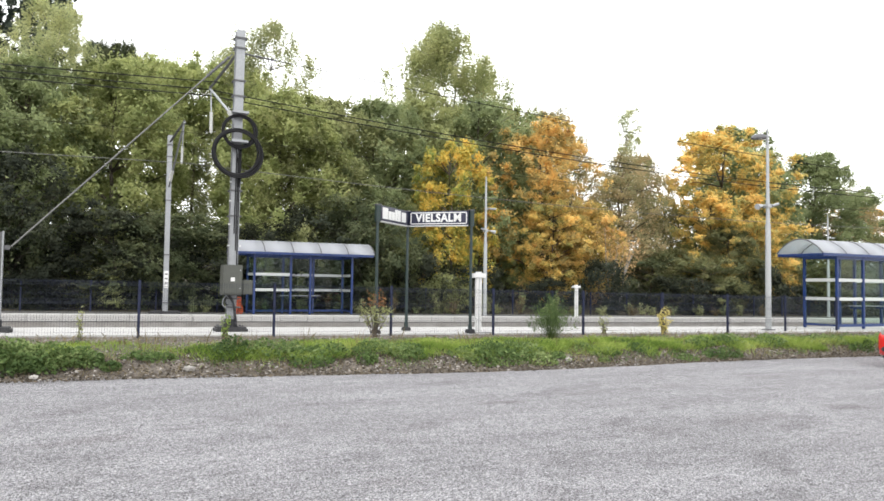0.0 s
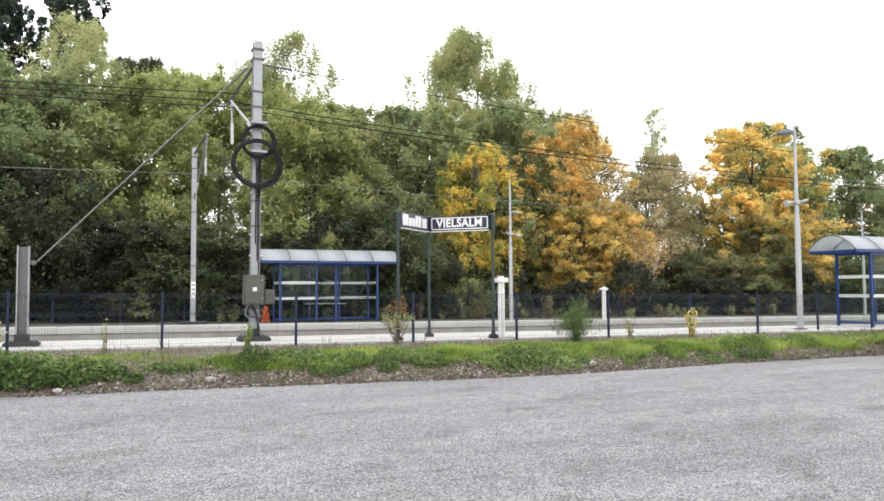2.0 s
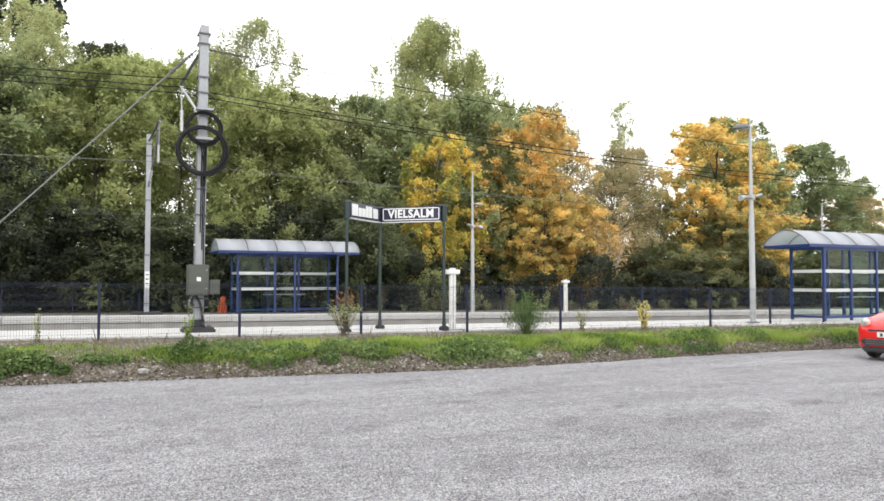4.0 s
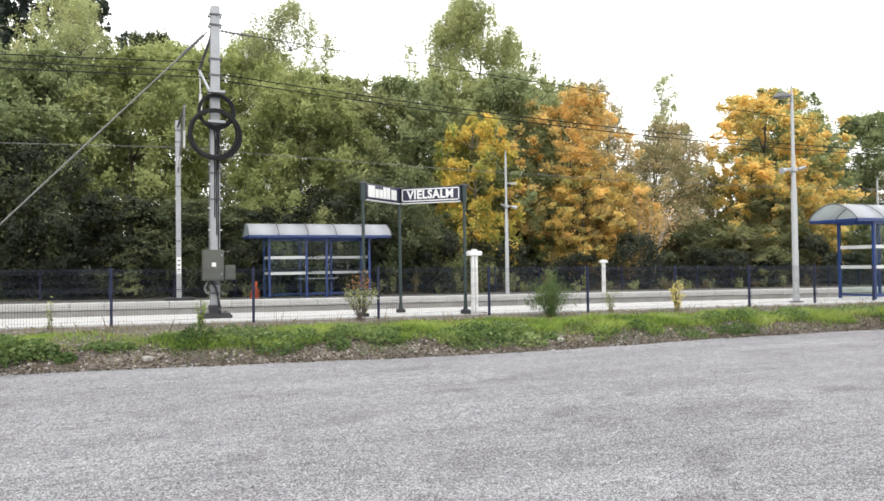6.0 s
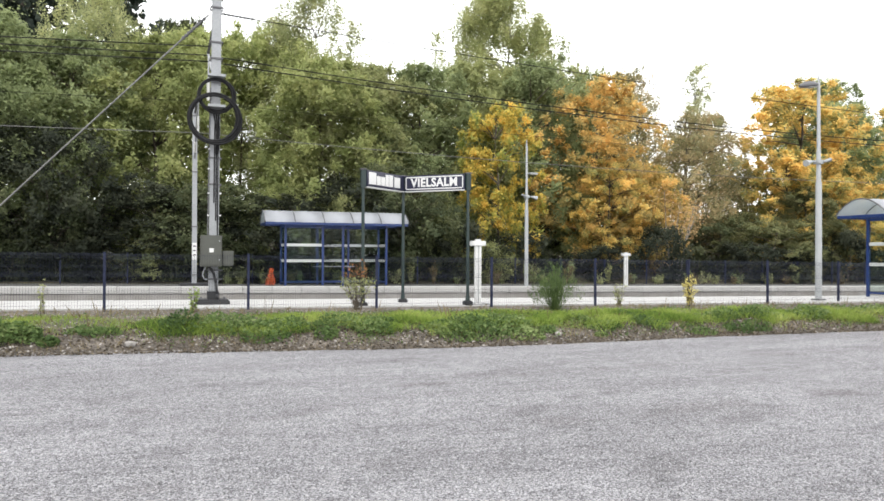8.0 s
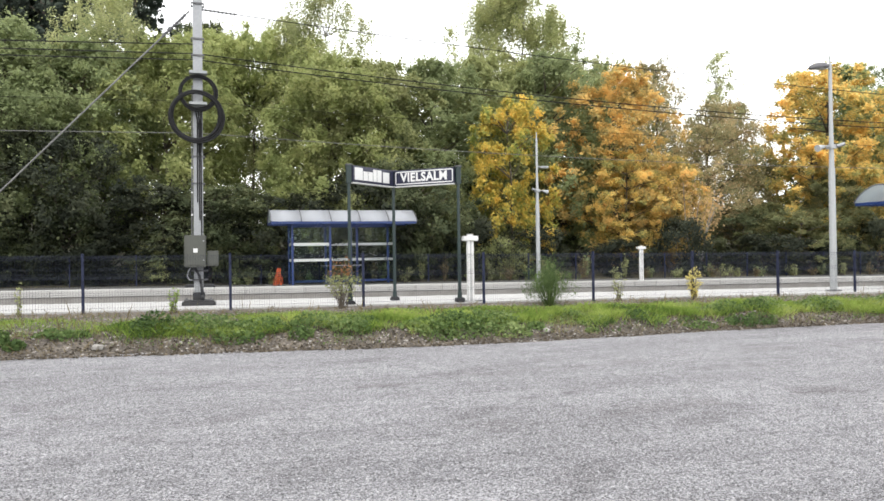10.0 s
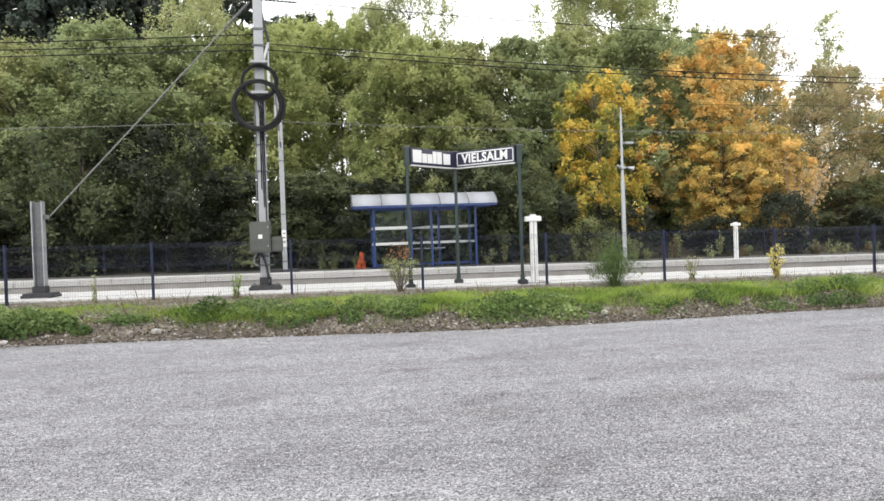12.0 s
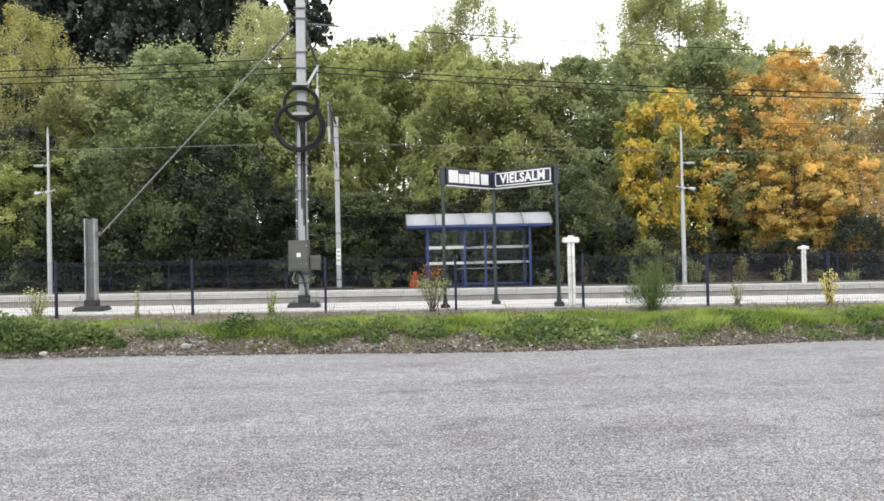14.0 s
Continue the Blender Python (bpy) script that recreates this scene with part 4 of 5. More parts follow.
    for k in range(bays + 1):
        x = -0.88 + (W + 1.76) * k / bays
        bm = bmesh.new()
        for i in range(n):
            p = [(x, y0 + (y1 - y0) * u / n, H + 0.1 + rise * math.sin(math.pi * u / n) ** 0.8 + 0.006) for u in (i, i + 1)]
            rod(bm, p[0], p[1], 0.022, None, 6)
        part("roof_rib", bm, GALV_DARK, root)
    for x in (-0.86, W + 0.86):
        bm = bmesh.new()
        rows = [[bm.verts.new((x, y0 + (y1 - y0) * i / n, H + 0.1)), bm.verts.new((x, y0 + (y1 - y0) * i / n, H + 0.1 + rise * math.sin(math.pi * i / n) ** 0.8))] for i in range(n + 1)]
        for a, b in zip(rows, rows[1:]):
            bm.faces.new((a[0], b[0], b[1], a[1]))
        bmesh.ops.solidify(bm, geom=bm.faces[:], thickness=0.008)
        part("gable_pane", bm, GLASS, root).visible_shadow = False
    return root


shelter(pose(7.13, 32.35, PLAT - 0.11 + fall(9.0)), "blue steel waiting shelter with glass walls and milky vaulted roof")
shelter(pose(24.1 + 4.3, 19.3, PLAT + 0.05 + fall(26.0), 0, 0, 180), "blue steel waiting shelter seen from its glazed back")


# ---- trees ----
def tree_mesh(seed, height, radius, base, leaf, count, clumps, shape="round", flat=0.6, hanging=0.0, puff=0.8, rise=0.25):
    """Leaves of one crown, of clumps set on limbs: shape round, column, cone or hang; hanging: length of drooping twigs."""
    rng = np.random.default_rng(seed)
    n = max(8, clumps // 6)
    u = (np.arange(n) + rng.uniform(0, 1, n)) / n
    u = u ** 0.85
    z = base + (height - base) * u
    prof = {
        "round": np.sqrt(np.clip(1 - (2 * u - 0.95) ** 2 * 0.95, 0.02, 1)),
        "column": np.clip(1.15 - u, 0.1, 1) ** 0.55 * np.clip(u * 4 + 0.5, 0, 1),
        "cone": np.clip(1.03 - u, 0.03, 1),
        "hang": np.sqrt(np.clip(1 - (2 * u - 0.75) ** 2 * 0.65, 0.05, 1)),
    }[shape]
    ang = np.arange(n) * 2.4 + rng.uniform(-0.5, 0.5, n)
    r = radius * prof * np.sqrt(rng.uniform(0.25, 1.0, n))
    lobe = np.stack([r * np.cos(ang), r * np.sin(ang), z], 1)
    big = radius * rng.uniform(0.3, 0.52, n) * (0.55 + 0.45 * prof)
    k = clumps
    which = np.concatenate([np.arange(n), rng.integers(0, n, k - n)])
    way = rng.normal(size=(k, 3))
    way[:, 2] += 0.25
    way /= np.linalg.norm(way, axis=1, keepdims=True)
    cen = lobe[which] + way * (big[which] * rng.uniform(0.5, 1.1, k))[:, None] * (1, 1, 1.15)
    cen[:, 2] = np.clip(cen[:, 2], base * 0.8, height)
    size = puff * rng.uniform(0.4, 0.95, k) * (0.6 + 0.4 * prof[which])
    pick = rng.integers(0, k, count)
    d = rng.normal(size=(count, 3))
    out = d / np.linalg.norm(d, axis=1, keepdims=True)
    d *= 0.54 * size[pick][:, None]
    if hanging:
        # leaves threaded on thin hanging twigs
        twigs = max(40, count // 34)
        start = rng.integers(0, k, twigs)
        top = cen[start] + rng.normal(size=(twigs, 3)) * (0.5 * size[start])[:, None]
        drop = hanging * rng.uniform(0.4, 1.3, twigs)
        on = rng.integers(0, twigs, count)
        u = rng.uniform(0, 1, count)
        pts = top[on] + rng.normal(0, 0.07, (count, 3)) + np.stack([0.12 * u * out[:, 0], 0.12 * u * out[:, 1], -drop[on] * u], 1)
        pick = start[on]
    else:
        # sprays: most leaves sit on a few short twigs of each clump
        twigs = k * 9
        root_of = np.repeat(np.arange(k), 9)
        tip = rng.normal(size=(twigs, 3)) + way[root_of] * 0.9 + (0, 0, rise)
        tip *= (size[root_of] * 0.72 / np.linalg.norm(tip, axis=1) * rng.uniform(0.6, 1.35, twigs))[:, None]
        on = rng.integers(0, twigs, count)
        pick = root_of[on]
        u = rng.uniform(0.1, 1, (count, 1)) ** 0.7
        loose = rng.uniform(0, 1, (count, 1)) < 0.3
        pts = cen[pick] + np.where(loose, d * (size[pick] / np.maximum(size[pick], 0.01))[:, None], tip[on] * u + rng.normal(0, 0.085, (count, 3)) * (1.2 - 0.5 * u))
    face = out * 0.35 + way[pick] * 0.75 + (0, 0, 0.5)
    face /= np.linalg.norm(face, axis=1, keepdims=True)
    tris = leaves(rng, pts, leaf, 0.45, flat, 2.1, 0.5 if hanging else 0.05, face).reshape(-1, 4, 3)[:, 1:]
    turn = np.cross(tris[:, 1] - tris[:, 0], tris[:, 2] - tris[:, 0])
    turn /= np.linalg.norm(turn, axis=1, keepdims=True) + 1e-9
    back = np.sum(turn * face, axis=1) < 0
    tris[back] = tris[back][:, ::-1]
    turn[back] *= -1
    soft = turn * 0.55 + face
    soft /= np.linalg.norm(soft, axis=1, keepdims=True)
    return raw("crown", tris.reshape(-1, 3), 3, L_GREEN, soft), cen


def trunk_bm(rng, cen, height, base, r, lean, every):
    bm = bmesh.new()
    top = height * 0.88
    n = 7
    pts = [Vector((lean[0] * (i / n) ** 1.5 + rng.normal(0, 0.05) * (i > 0), lean[1] * (i / n) ** 1.5 + rng.normal(0, 0.05) * (i > 0), -0.3 + (top + 0.3) * i / n)) for i in range(n + 1)]
    for i in range(n):
        rod(bm, pts[i], pts[i + 1], r * (1 - 0.85 * i / n), r * (1 - 0.85 * (i + 1) / n), 8)
    for c in cen[::every]:
        zt = max(base * 0.6, min(top * 0.9, c[2] - 0.5 * math.hypot(c[0], c[1])))
        i = min(n - 1, int((zt + 0.3) / (top + 0.3) * n))
        s = pts[i].lerp(pts[i + 1], 0.5)
        mid = s.lerp(Vector(c), 0.5) + Vector((0, 0, 0.15))
        rod(bm, s, mid, r * 0.3, r * 0.18, 6)
        rod(bm, mid, c, r * 0.18, r * 0.05, 5)
    return bm


KINDS = {}


def tree_kind(key, seed, height, radius, base, leaf, count, clumps, leaf_material, bark, shape="round", hanging=0.0, puff=0.8, flat=0.6, trunk=0.16, rise=0.25):
    me, cen = tree_mesh(seed, height, radius, base, leaf, count, clumps, shape, flat, hanging, puff, rise)
    me.materials[0] = leaf_material
    rng = np.random.default_rng(seed + 50)
    KINDS[key] = (me, mesh_of("trunk", trunk_bm(rng, cen, height, base, trunk, (rng.normal(0, 0.3), rng.normal(0, 0.3)), max(1, clumps // 34)), bark, True), height, radius)


def plant(key, label, x, y, height=None, wide=None, turn=0.0, group="", base=None, name="tree", material=None, category="tree"):
    me, trunk, h0, r0 = KINDS[key]
    s = (height or h0) / h0
    w = (wide or r0 * s) / r0
    z = ground_z(x, y) if base is None else base
    root = thing(name, label, category, Matrix.Translation((x, y, z - 0.05)) @ Matrix.Rotation(turn, 4, "Z") @ Matrix.Diagonal((w, w, s, 1)), group=group)
    part("trunk", trunk, None, root)
    crown = part("crown", me, None, root)
    if material:
        crown.material_slots[0].link = "OBJECT"
        crown.material_slots[0].material = material
    return root


tree_kind("willow", 1, 11.0, 3.2, 0.6, 0.104, 78000, 430, L_GREEN, BARK, puff=0.9, rise=0.5)
tree_kind("willow_b", 2, 10.0, 3.0, 0.4, 0.104, 78000, 410, L_OLIVE, BARK, puff=0.9, rise=0.5)
tree_kind("high", 21, 12.4, 3.6, 9.2, 0.104, 52000, 280, L_OLIVE, BARK, puff=0.9, rise=0.5, trunk=0.12)
tree_kind("dark", 3, 8.0, 3.2, 0.2, 0.13, 22000, 150, L_SHADED, BARK, puff=1.1)
tree_kind("birch", 4, 15.0, 2.6, 3.0, 0.078, 36000, 240, L_LIGHT, BIRCH_BARK, shape="hang", hanging=1.0, puff=0.75, trunk=0.07)
tree_kind("big_birch", 5, 19.0, 3.4, 4.0, 0.1, 95000, 360, L_OLIVE, BIRCH_BARK, shape="hang", hanging=1.5, puff=0.95, trunk=0.17)
tree_kind("maple", 6, 9.0, 2.3, 1.0, 0.13, 19000, 150, L_YELLOW, BARK, puff=0.62, flat=0.9, trunk=0.09)
tree_kind("orange", 7, 12.0, 3.5, 1.0, 0.12, 40000, 280, L_ORANGE, BARK, puff=0.68, flat=0.9)
tree_kind("golden", 17, 12.0, 3.5, 1.0, 0.12, 38000, 280, L_GOLD, BARK, puff=0.68, flat=0.9)
tree_kind("thin", 8, 14.0, 1.5, 2.0, 0.085, 10500, 130, L_BROWN, BIRCH_BARK, shape="column", puff=0.95, trunk=0.09, rise=0.9)
tree_kind("brown", 9, 9.5, 2.4, 1.0, 0.085, 25000, 200, L_BROWN, BARK, puff=1.05, rise=0.7)
tree_kind("spruce", 10, 24.0, 4.2, 2.0, 0.21, 34000, 600, L_FIR, BARK, shape="cone", hanging=0.5, puff=0.8, trunk=0.3)
tree_kind("bush", 11, 2.6, 1.6, 0.0, 0.09, 8000, 70, L_SHADED, BARK, puff=0.75, trunk=0.05)

GREEN_L = "bushy green willow tree at the edge of the wood"
OLIVE_L = "olive green broadleaf tree turning in autumn"
DARK_L = "low green tree filling the wood edge, shade put into its leaf colour"
FIR_L = "tall dark spruce on the slope behind"
# the tall trees behind
plant("spruce", "tall dark spruce standing apart on the slope", -2.4, 77, 33, 6.2, 2.5)
for k in range(8):
    plant("spruce", FIR_L, -10.5 - 5.0 * k + 1.2 * math.sin(k * 1.3), 90 + 2.0 * math.sin(k * 2.9), 38 + 3 * math.sin(k * 1.1), 7.0, k * 1.7, "spruces on the slope")
for k in range(14):
    plant("spruce", FIR_L, -9.8 - 3.5 * k + 0.9 * math.sin(k * 2.7), 77 + 3.0 * math.sin(k * 1.9), 36 + 3 * math.sin(k * 2.1), 6.0, k, "spruces on the slope")
plant("high", "dark crown of a tree far behind the wood", 3.9, 85, 21.5, 3.0, 0.5, material=L_MID_SHADE)
plant("dark", "dark green crown of a tree far behind the wood", 38.0, 63, 16.4, 3.6, 1.4, material=L_OLIVE)
plant("brown", "reddish brown crown of a tree far behind the wood", 59.4, 88, 22.0, 5.0, 2.0)
plant("dark", "dark crown of a tree far behind the wood", 55.0, 86, 18.5, 4.5, 3.0, material=L_DUSK)
plant("big_birch", "tall hanging birch rising over the wood", 22.9, 47, 18.6, 4.1, 0.4)
plant("birch", "slender pale birch with thin airy crown", 10.7, 45, 16.2, 3.1, 1.0)
plant("birch", "slender pale birch with thin airy crown", 8.7, 46.5, 14.6, 2.9, 2.2)
plant("birch", "pale birch beside the spruces", -1.1, 42, 14.6, 3.0, 3.0)
plant("birch", "yellowing birch among green trees", -13.2, 41, 14.0, 3.0, 4.0, material=L_STRAWY)
plant("willow_b", "light green rounded tree behind the willows", 3.6, 49, 13.1, 3.7, 3.6, material=L_FRESH)
plant("high", "olive green tree with a high crown behind the willows", 6.4, 46, 12.6, 3.9, 5.0, material=L_FRESH)
# the wall of willows
for x, y, h, w, a, key in ((-18, 40, 9.8, 3.6, 0, "willow"), (-9.3, 41, 10.4, 3.4, 1, "willow_b"), (-5.2, 39.8, 11.2, 3.8, 2, "willow"), (-2.0, 40.4, 10.9, 3.2, 3, "willow"), (1.8, 41, 11.4, 3.5, 4, "fresh"), 
                           (10.0, 39.5, 10.6, 3.3, 0.7, "fresh"), (12.2, 41, 10.8, 3.6, 1.9, "willow_b"), (15.8, 42, 11.3, 3.5, 2.6, "willow"), (19.6, 43.5, 12.0, 3.5, 3.3, "willow_b"), (23.8, 43, 12.4, 3.6, 4.4, "willow"), (27.2, 47, 12.6, 3.4, 5.1, "willow"),
                           (-23, 42, 13, 4.2, 2.2, "willow_b"), (-29, 42, 13, 4.5, 3.2, "willow"), (56, 44, 12.2, 4.4, 1.1, "willow"), (51, 48, 14.2, 4.2, 2.0, "willow"), (61, 45, 9.8, 4.0, 2.9, "brown")):
    plant("willow_b" if key == "fresh" else key, GREEN_L if key == "willow" else OLIVE_L, x, y, h, w, a, "trees of the wood edge", material=L_FRESH if key == "fresh" else None)
# sprays that catch the light low down
for x, y, h, w, a, m in ((-11.4, 36.9, 6.6, 2.4, 0.3, "fresh"), (-6.2, 36.7, 5.0, 1.5, 1.2, "green"), (7.6, 37.3, 4.4, 1.6, 5.0, "fresh"), (15.2, 37.4, 4.6, 1.4, 1.6, "olive")):
    plant("willow", "leafy young tree lit at the wood edge", x, y, h, w, a, "young trees of the wood edge", material={"fresh": L_FRESH, "green": L_GREEN, "olive": L_OLIVE}[m])
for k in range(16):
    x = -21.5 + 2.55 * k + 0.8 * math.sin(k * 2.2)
    plant("bush", "shaded mid-green shrub under the wood edge", x, 36.0 + 0.5 * math.sin(k * 1.1), 2.6 + 1.1 * math.sin(k * 3.3), 1.5, k * 0.7, "shrubs under the wood edge", name="bush", material=L_MID_SHADE if k % 3 else L_OLIVE, category="shrub")
# lower storey, the shade under the crowns put into darker leaf colours
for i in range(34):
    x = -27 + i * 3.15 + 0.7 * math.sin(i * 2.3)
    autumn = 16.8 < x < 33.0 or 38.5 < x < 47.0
    plant("dark", DARK_L, x, (46.0 if autumn else 36.5) + 0.9 * math.sin(i * 1.7), (3.4 if 33 < x < 48 and not autumn else 6.4 if -6 < x < 1.9 else 4.0 if 2 < x < 9.5 else 5.3 + 2.0 * math.sin(i * 2.9)), 2.7, i * 1.3, "low trees of the wood edge", material=L_DUSK if x > 31 else L_MID_SHADE if i % 3 == 1 else None)
# autumn colours
plant("maple", "yellow maple in full autumn colour behind the platform", 19.0, 37.4, 9.0, 2.0, 0.3)
plant("orange", "orange and brown autumn tree at the wood edge", 26.9, 40.6, 11.3, 3.8, 0.8)
plant("maple", "small yellow tree in front of an orange one", 30.6, 40.2, 6.6, 2.0, 2.0, material=L_GOLD)
plant("brown", "half-bare brown tree at the wood edge", 35.4, 43, 10.2, 2.8, 1.0)
plant("thin", "thin half-bare birch rising above its neighbours", 37.5, 45, 14.1, 1.5, 0.0, material=L_LIGHT)
plant("brown", "thin brown and green tree at the wood edge", 33.6, 41.5, 8.6, 2.4, 2.4)
plant("brown", "half-bare brown tree at the wood edge", 39.2, 45.5, 10.6, 2.5, 5.0)
plant("brown", "half-bare brown tree at the wood edge", 31.6, 44.5, 11.3, 2.4, 3.3)
plant("dark", DARK_L, 34.8, 39.6, 3.2, 2.2, 1.1, material=L_MID_SHADE)
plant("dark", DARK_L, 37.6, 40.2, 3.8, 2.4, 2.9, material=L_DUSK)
plant("orange", "lower golden boughs at the wood edge", 26.3, 38.6, 6.6, 2.4, 3.9, material=L_GOLD)
plant("orange", "lower orange boughs at the wood edge", 29.4, 39.2, 6.0, 2.1, 5.2)
plant("golden", "golden boughs at the wood edge", 44.5, 39.6, 7.6, 3.0, 1.7)
plant("willow", "green tree beside the golden ones", 48.6, 43.5, 11.8, 3.4, 0.4)
plant("golden", "large golden yellow autumn tree", 43.5, 42, 12.9, 5.0, 2.5)
plant("maple", "golden yellow autumn tree", 40.2, 39.5, 8.0, 2.6, 4.5, material=L_GOLD)
plant("willow", "green tree in front of golden leaves", 40.6, 38.3, 5.6, 2.2, 3.5, material=L_DUSK)
plant("orange", "yellow and green autumn tree", 66.0, 47, 9.0, 4.0, 0.9)


def slim_stems(x, y):
    """A clump of bare pale saplings that fan out, with a few peach leaves at their heads."""
    r = np.random.default_rng(31)
    root = thing("sapling_clump", "clump of bare pale saplings with peach autumn leaves", "sapling", pose(x, y, ground_z(x, y) - 0.1))
    heads = []
    for k in range(7):
        a = 0.9 * k
        foot = Vector((0.22 * math.cos(a), 0.22 * math.sin(a), 0))
        tip = Vector((0.3 + 0.9 * math.cos(a) + 0.4 * (k % 3), 0.8 * math.sin(a), 3.6 + 0.5 * (k % 4)))
        bend = foot.lerp(tip, 0.5) + Vector((-0.12, 0, 0.25))
        bm = bmesh.new()
        rod(bm, foot, bend, 0.035, 0.026, 7), rod(bm, bend, tip, 0.026, 0.01, 7)
        part("stem", bm, BIRCH_BARK, root)
        heads += [bend.lerp(tip, u) for u in (0.35, 0.6, 0.85, 1.0)]
    t = np.array([list(p) for p in heads])
    pick = t[r.integers(0, len(t), 650)] + r.normal(0, 0.3, (650, 3))
    part("foliage", raw("foliage", leaves(r, pick, 0.09, 0.4, 0.9, 1.6), 4, L_PEACH), None, root)


slim_stems(29.3, 36.4)


# ---- verge: grass, weeds, litter, stones ----
def scatter(rng, n, x0, x1, lo, hi, power=1.0):
    """Points on the bank: lo, hi are distances behind the edge of the gravel."""
    x = rng.uniform(x0, x1, n)
    y = np.array([lot_edge(a) for a in x]) + lo + (hi - lo) * rng.uniform(0, 1, n) ** power
    z = np.array([ground_z(a, b) for a, b in zip(x, y)])
    return np.stack([x, y, z], 1)


def blades(rng, pts, length, width, lean=0.45):
    """Grass: one bent blade a point, as two triangles in one quad. Returns (4n, 3)."""
    n = len(pts)
    a = rng.uniform(0, 2 * np.pi, n)
    h = length * rng.uniform(0.5, 1.3, n)
    out = np.stack([np.cos(a), np.sin(a), np.zeros(n)], 1)
    side = np.stack([-np.sin(a), np.cos(a), np.zeros(n)], 1) * width
    up = np.stack([np.zeros(n), np.zeros(n), h], 1)
    bend = out * (lean * rng.uniform(0.2, 1.2, n) * h)[:, None]
    return np.stack([pts - side, pts + side, pts + up * 0.6 + bend * 0.45 + side * 0.7, pts + up + bend], 1).reshape(-1, 3)


rng = np.random.default_rng(7)
pts = scatter(rng, 260000, -17, 38, 0.3, 2.7, 0.9)
dens = np.where((pts[:, 0] > 0.5) & (pts[:, 0] < 2.3), 0.3, 1.0) * np.array([0.62 + 0.8 * noise.noise((p[0] * 0.55, p[1] * 0.9, 1.5)) for p in pts])
back = np.clip((pts[:, 1] - np.array([lot_edge(a) for a in pts[:, 0]]) - 0.58 - 0.45 * np.array([noise.noise((a * 0.7, 5.0, 0.0)) for a in pts[:, 0]])) / 0.4, 0.03, 1) * np.clip((16.35 - pts[:, 1]) / 0.5, 0.02, 1)
pts = pts[rng.uniform(0, 1, len(pts)) < dens * back * 1.9]
tall = 0.075 + 0.075 * np.array([noise.noise((p[0] * 0.8, p[1] * 0.8, 9.0)) for p in pts])
grass = new("grass", raw("grass", blades(rng, pts, tall * np.clip((17.4 - pts[:, 1]) / 1.6, 0.35, 1.0), 0.0034), 4, L_GRASS))
tagged(grass, "lush bright green grass on the earth bank", "grass", kind="stuff")
pts = scatter(rng, 26000, -17, 38, 0.1, 3.1)
dry = new("dry_grass", raw("dry_grass", blades(rng, pts[rng.uniform(0, 1, len(pts)) < 0.5], np.full(1, 0.11), 0.005, 0.9), 4, L_STRAW))
tagged(dry, "dry straw and withered grass on the bank", "grass", kind="stuff")
pts = scatter(rng, 60000, -17, 38, -0.12, 1.3, 1.2) + (0, 0, 0.014)
litter = new("leaf_litter", raw("leaf_litter", leaves(rng, pts, 0.026, 0.6, 0.35), 4, LITTER))
tagged(litter, "brown dead leaves along the foot of the bank", "leaf litter", kind="stuff")

# longer tufts hanging over the bank
tuft = []
for k in range(300):
    x = float(rng.uniform(-14, 34))
    if 0.6 < x < 2.3:
        continue
    off = float(rng.uniform(0.55, 1.6))
    n = int(rng.uniform(120, 300))
    px, py = x + rng.normal(0, 0.17, n), lot_edge(x) + off + rng.normal(0, 0.11, n)
    tuft.append(np.stack([px, py, np.array([ground_z(a, b) for a, b in zip(px, py)])], 1))
tuft = np.concatenate(tuft)
tagged(new("grass_tufts", raw("grass_tufts", blades(rng, tuft, np.full(1, 0.15), 0.0024, 0.8), 4, L_GRASS)), "long drooping grass tufts on the front of the bank", "grass", kind="stuff")

# broad-leaved weeds in clumps
spots = [(-2.2, 0.6, 0.7, 0.5), (-1.5, 0.55, 0.7, 0.55), (-0.8, 0.5, 0.6, 0.5), (-0.2, 0.45, 0.5, 0.42), (0.35, 0.5, 0.35, 0.28), (2.9, 0.8, 0.45, 0.36), (3.7, 0.9, 0.7, 0.34), (4.6, 0.9, 0.5, 0.3), (5.6, 0.8, 0.5, 0.28), (6.2, 0.7, 0.4, 0.26), (8.0, 0.8, 0.6, 0.28), (9.0, 0.9, 0.6, 0.28), (14.6, 0.9, 0.5, 0.3), (15.8, 0.9, 0.6, 0.32), (17.5, 1.0, 0.7, 0.3), (20.0, 1.2, 0.9, 0.26), (22.5, 1.2, 0.9, 0.25), (-5, 1.2, 1.0, 0.35), (-8, 1.3, 1.2, 0.36)]
for k in range(80):
    spots.append((rng.uniform(-12, 30), rng.uniform(0.3, 1.3), rng.uniform(0.15, 0.5), rng.uniform(0.07, 0.2)))
cl = []
for x, off, r, h in spots:
    n = int((2200 if x < 1 else 1100) * r * (0.5 + h * 2))
    a, d = rng.uniform(0, 2 * np.pi, n), r * np.sqrt(rng.uniform(0, 1, n))
    px, py = x + d * np.cos(a), lot_edge(x) + off + 0.55 * d * np.sin(a)
    pz = np.array([ground_z(u, v) for u, v in zip(px, py)]) + h * (1 - 0.6 * (d / r) ** 2) * rng.uniform(0.15, 1.05, n)
    cl.append(np.stack([px, py, pz], 1))
low = scatter(rng, 46000, -16, 36, 0.15, 2.5, 0.9)
keep = np.array([0.35 + 1.1 * noise.noise((p[0] * 0.9, p[1] * 1.3, 11.0)) for p in low])
low = low[rng.uniform(0, 1, len(low)) < keep * np.where((low[:, 0] > 0.5) & (low[:, 0] < 2.3), 0.25, 1.0)] + (0, 0, 0.05)
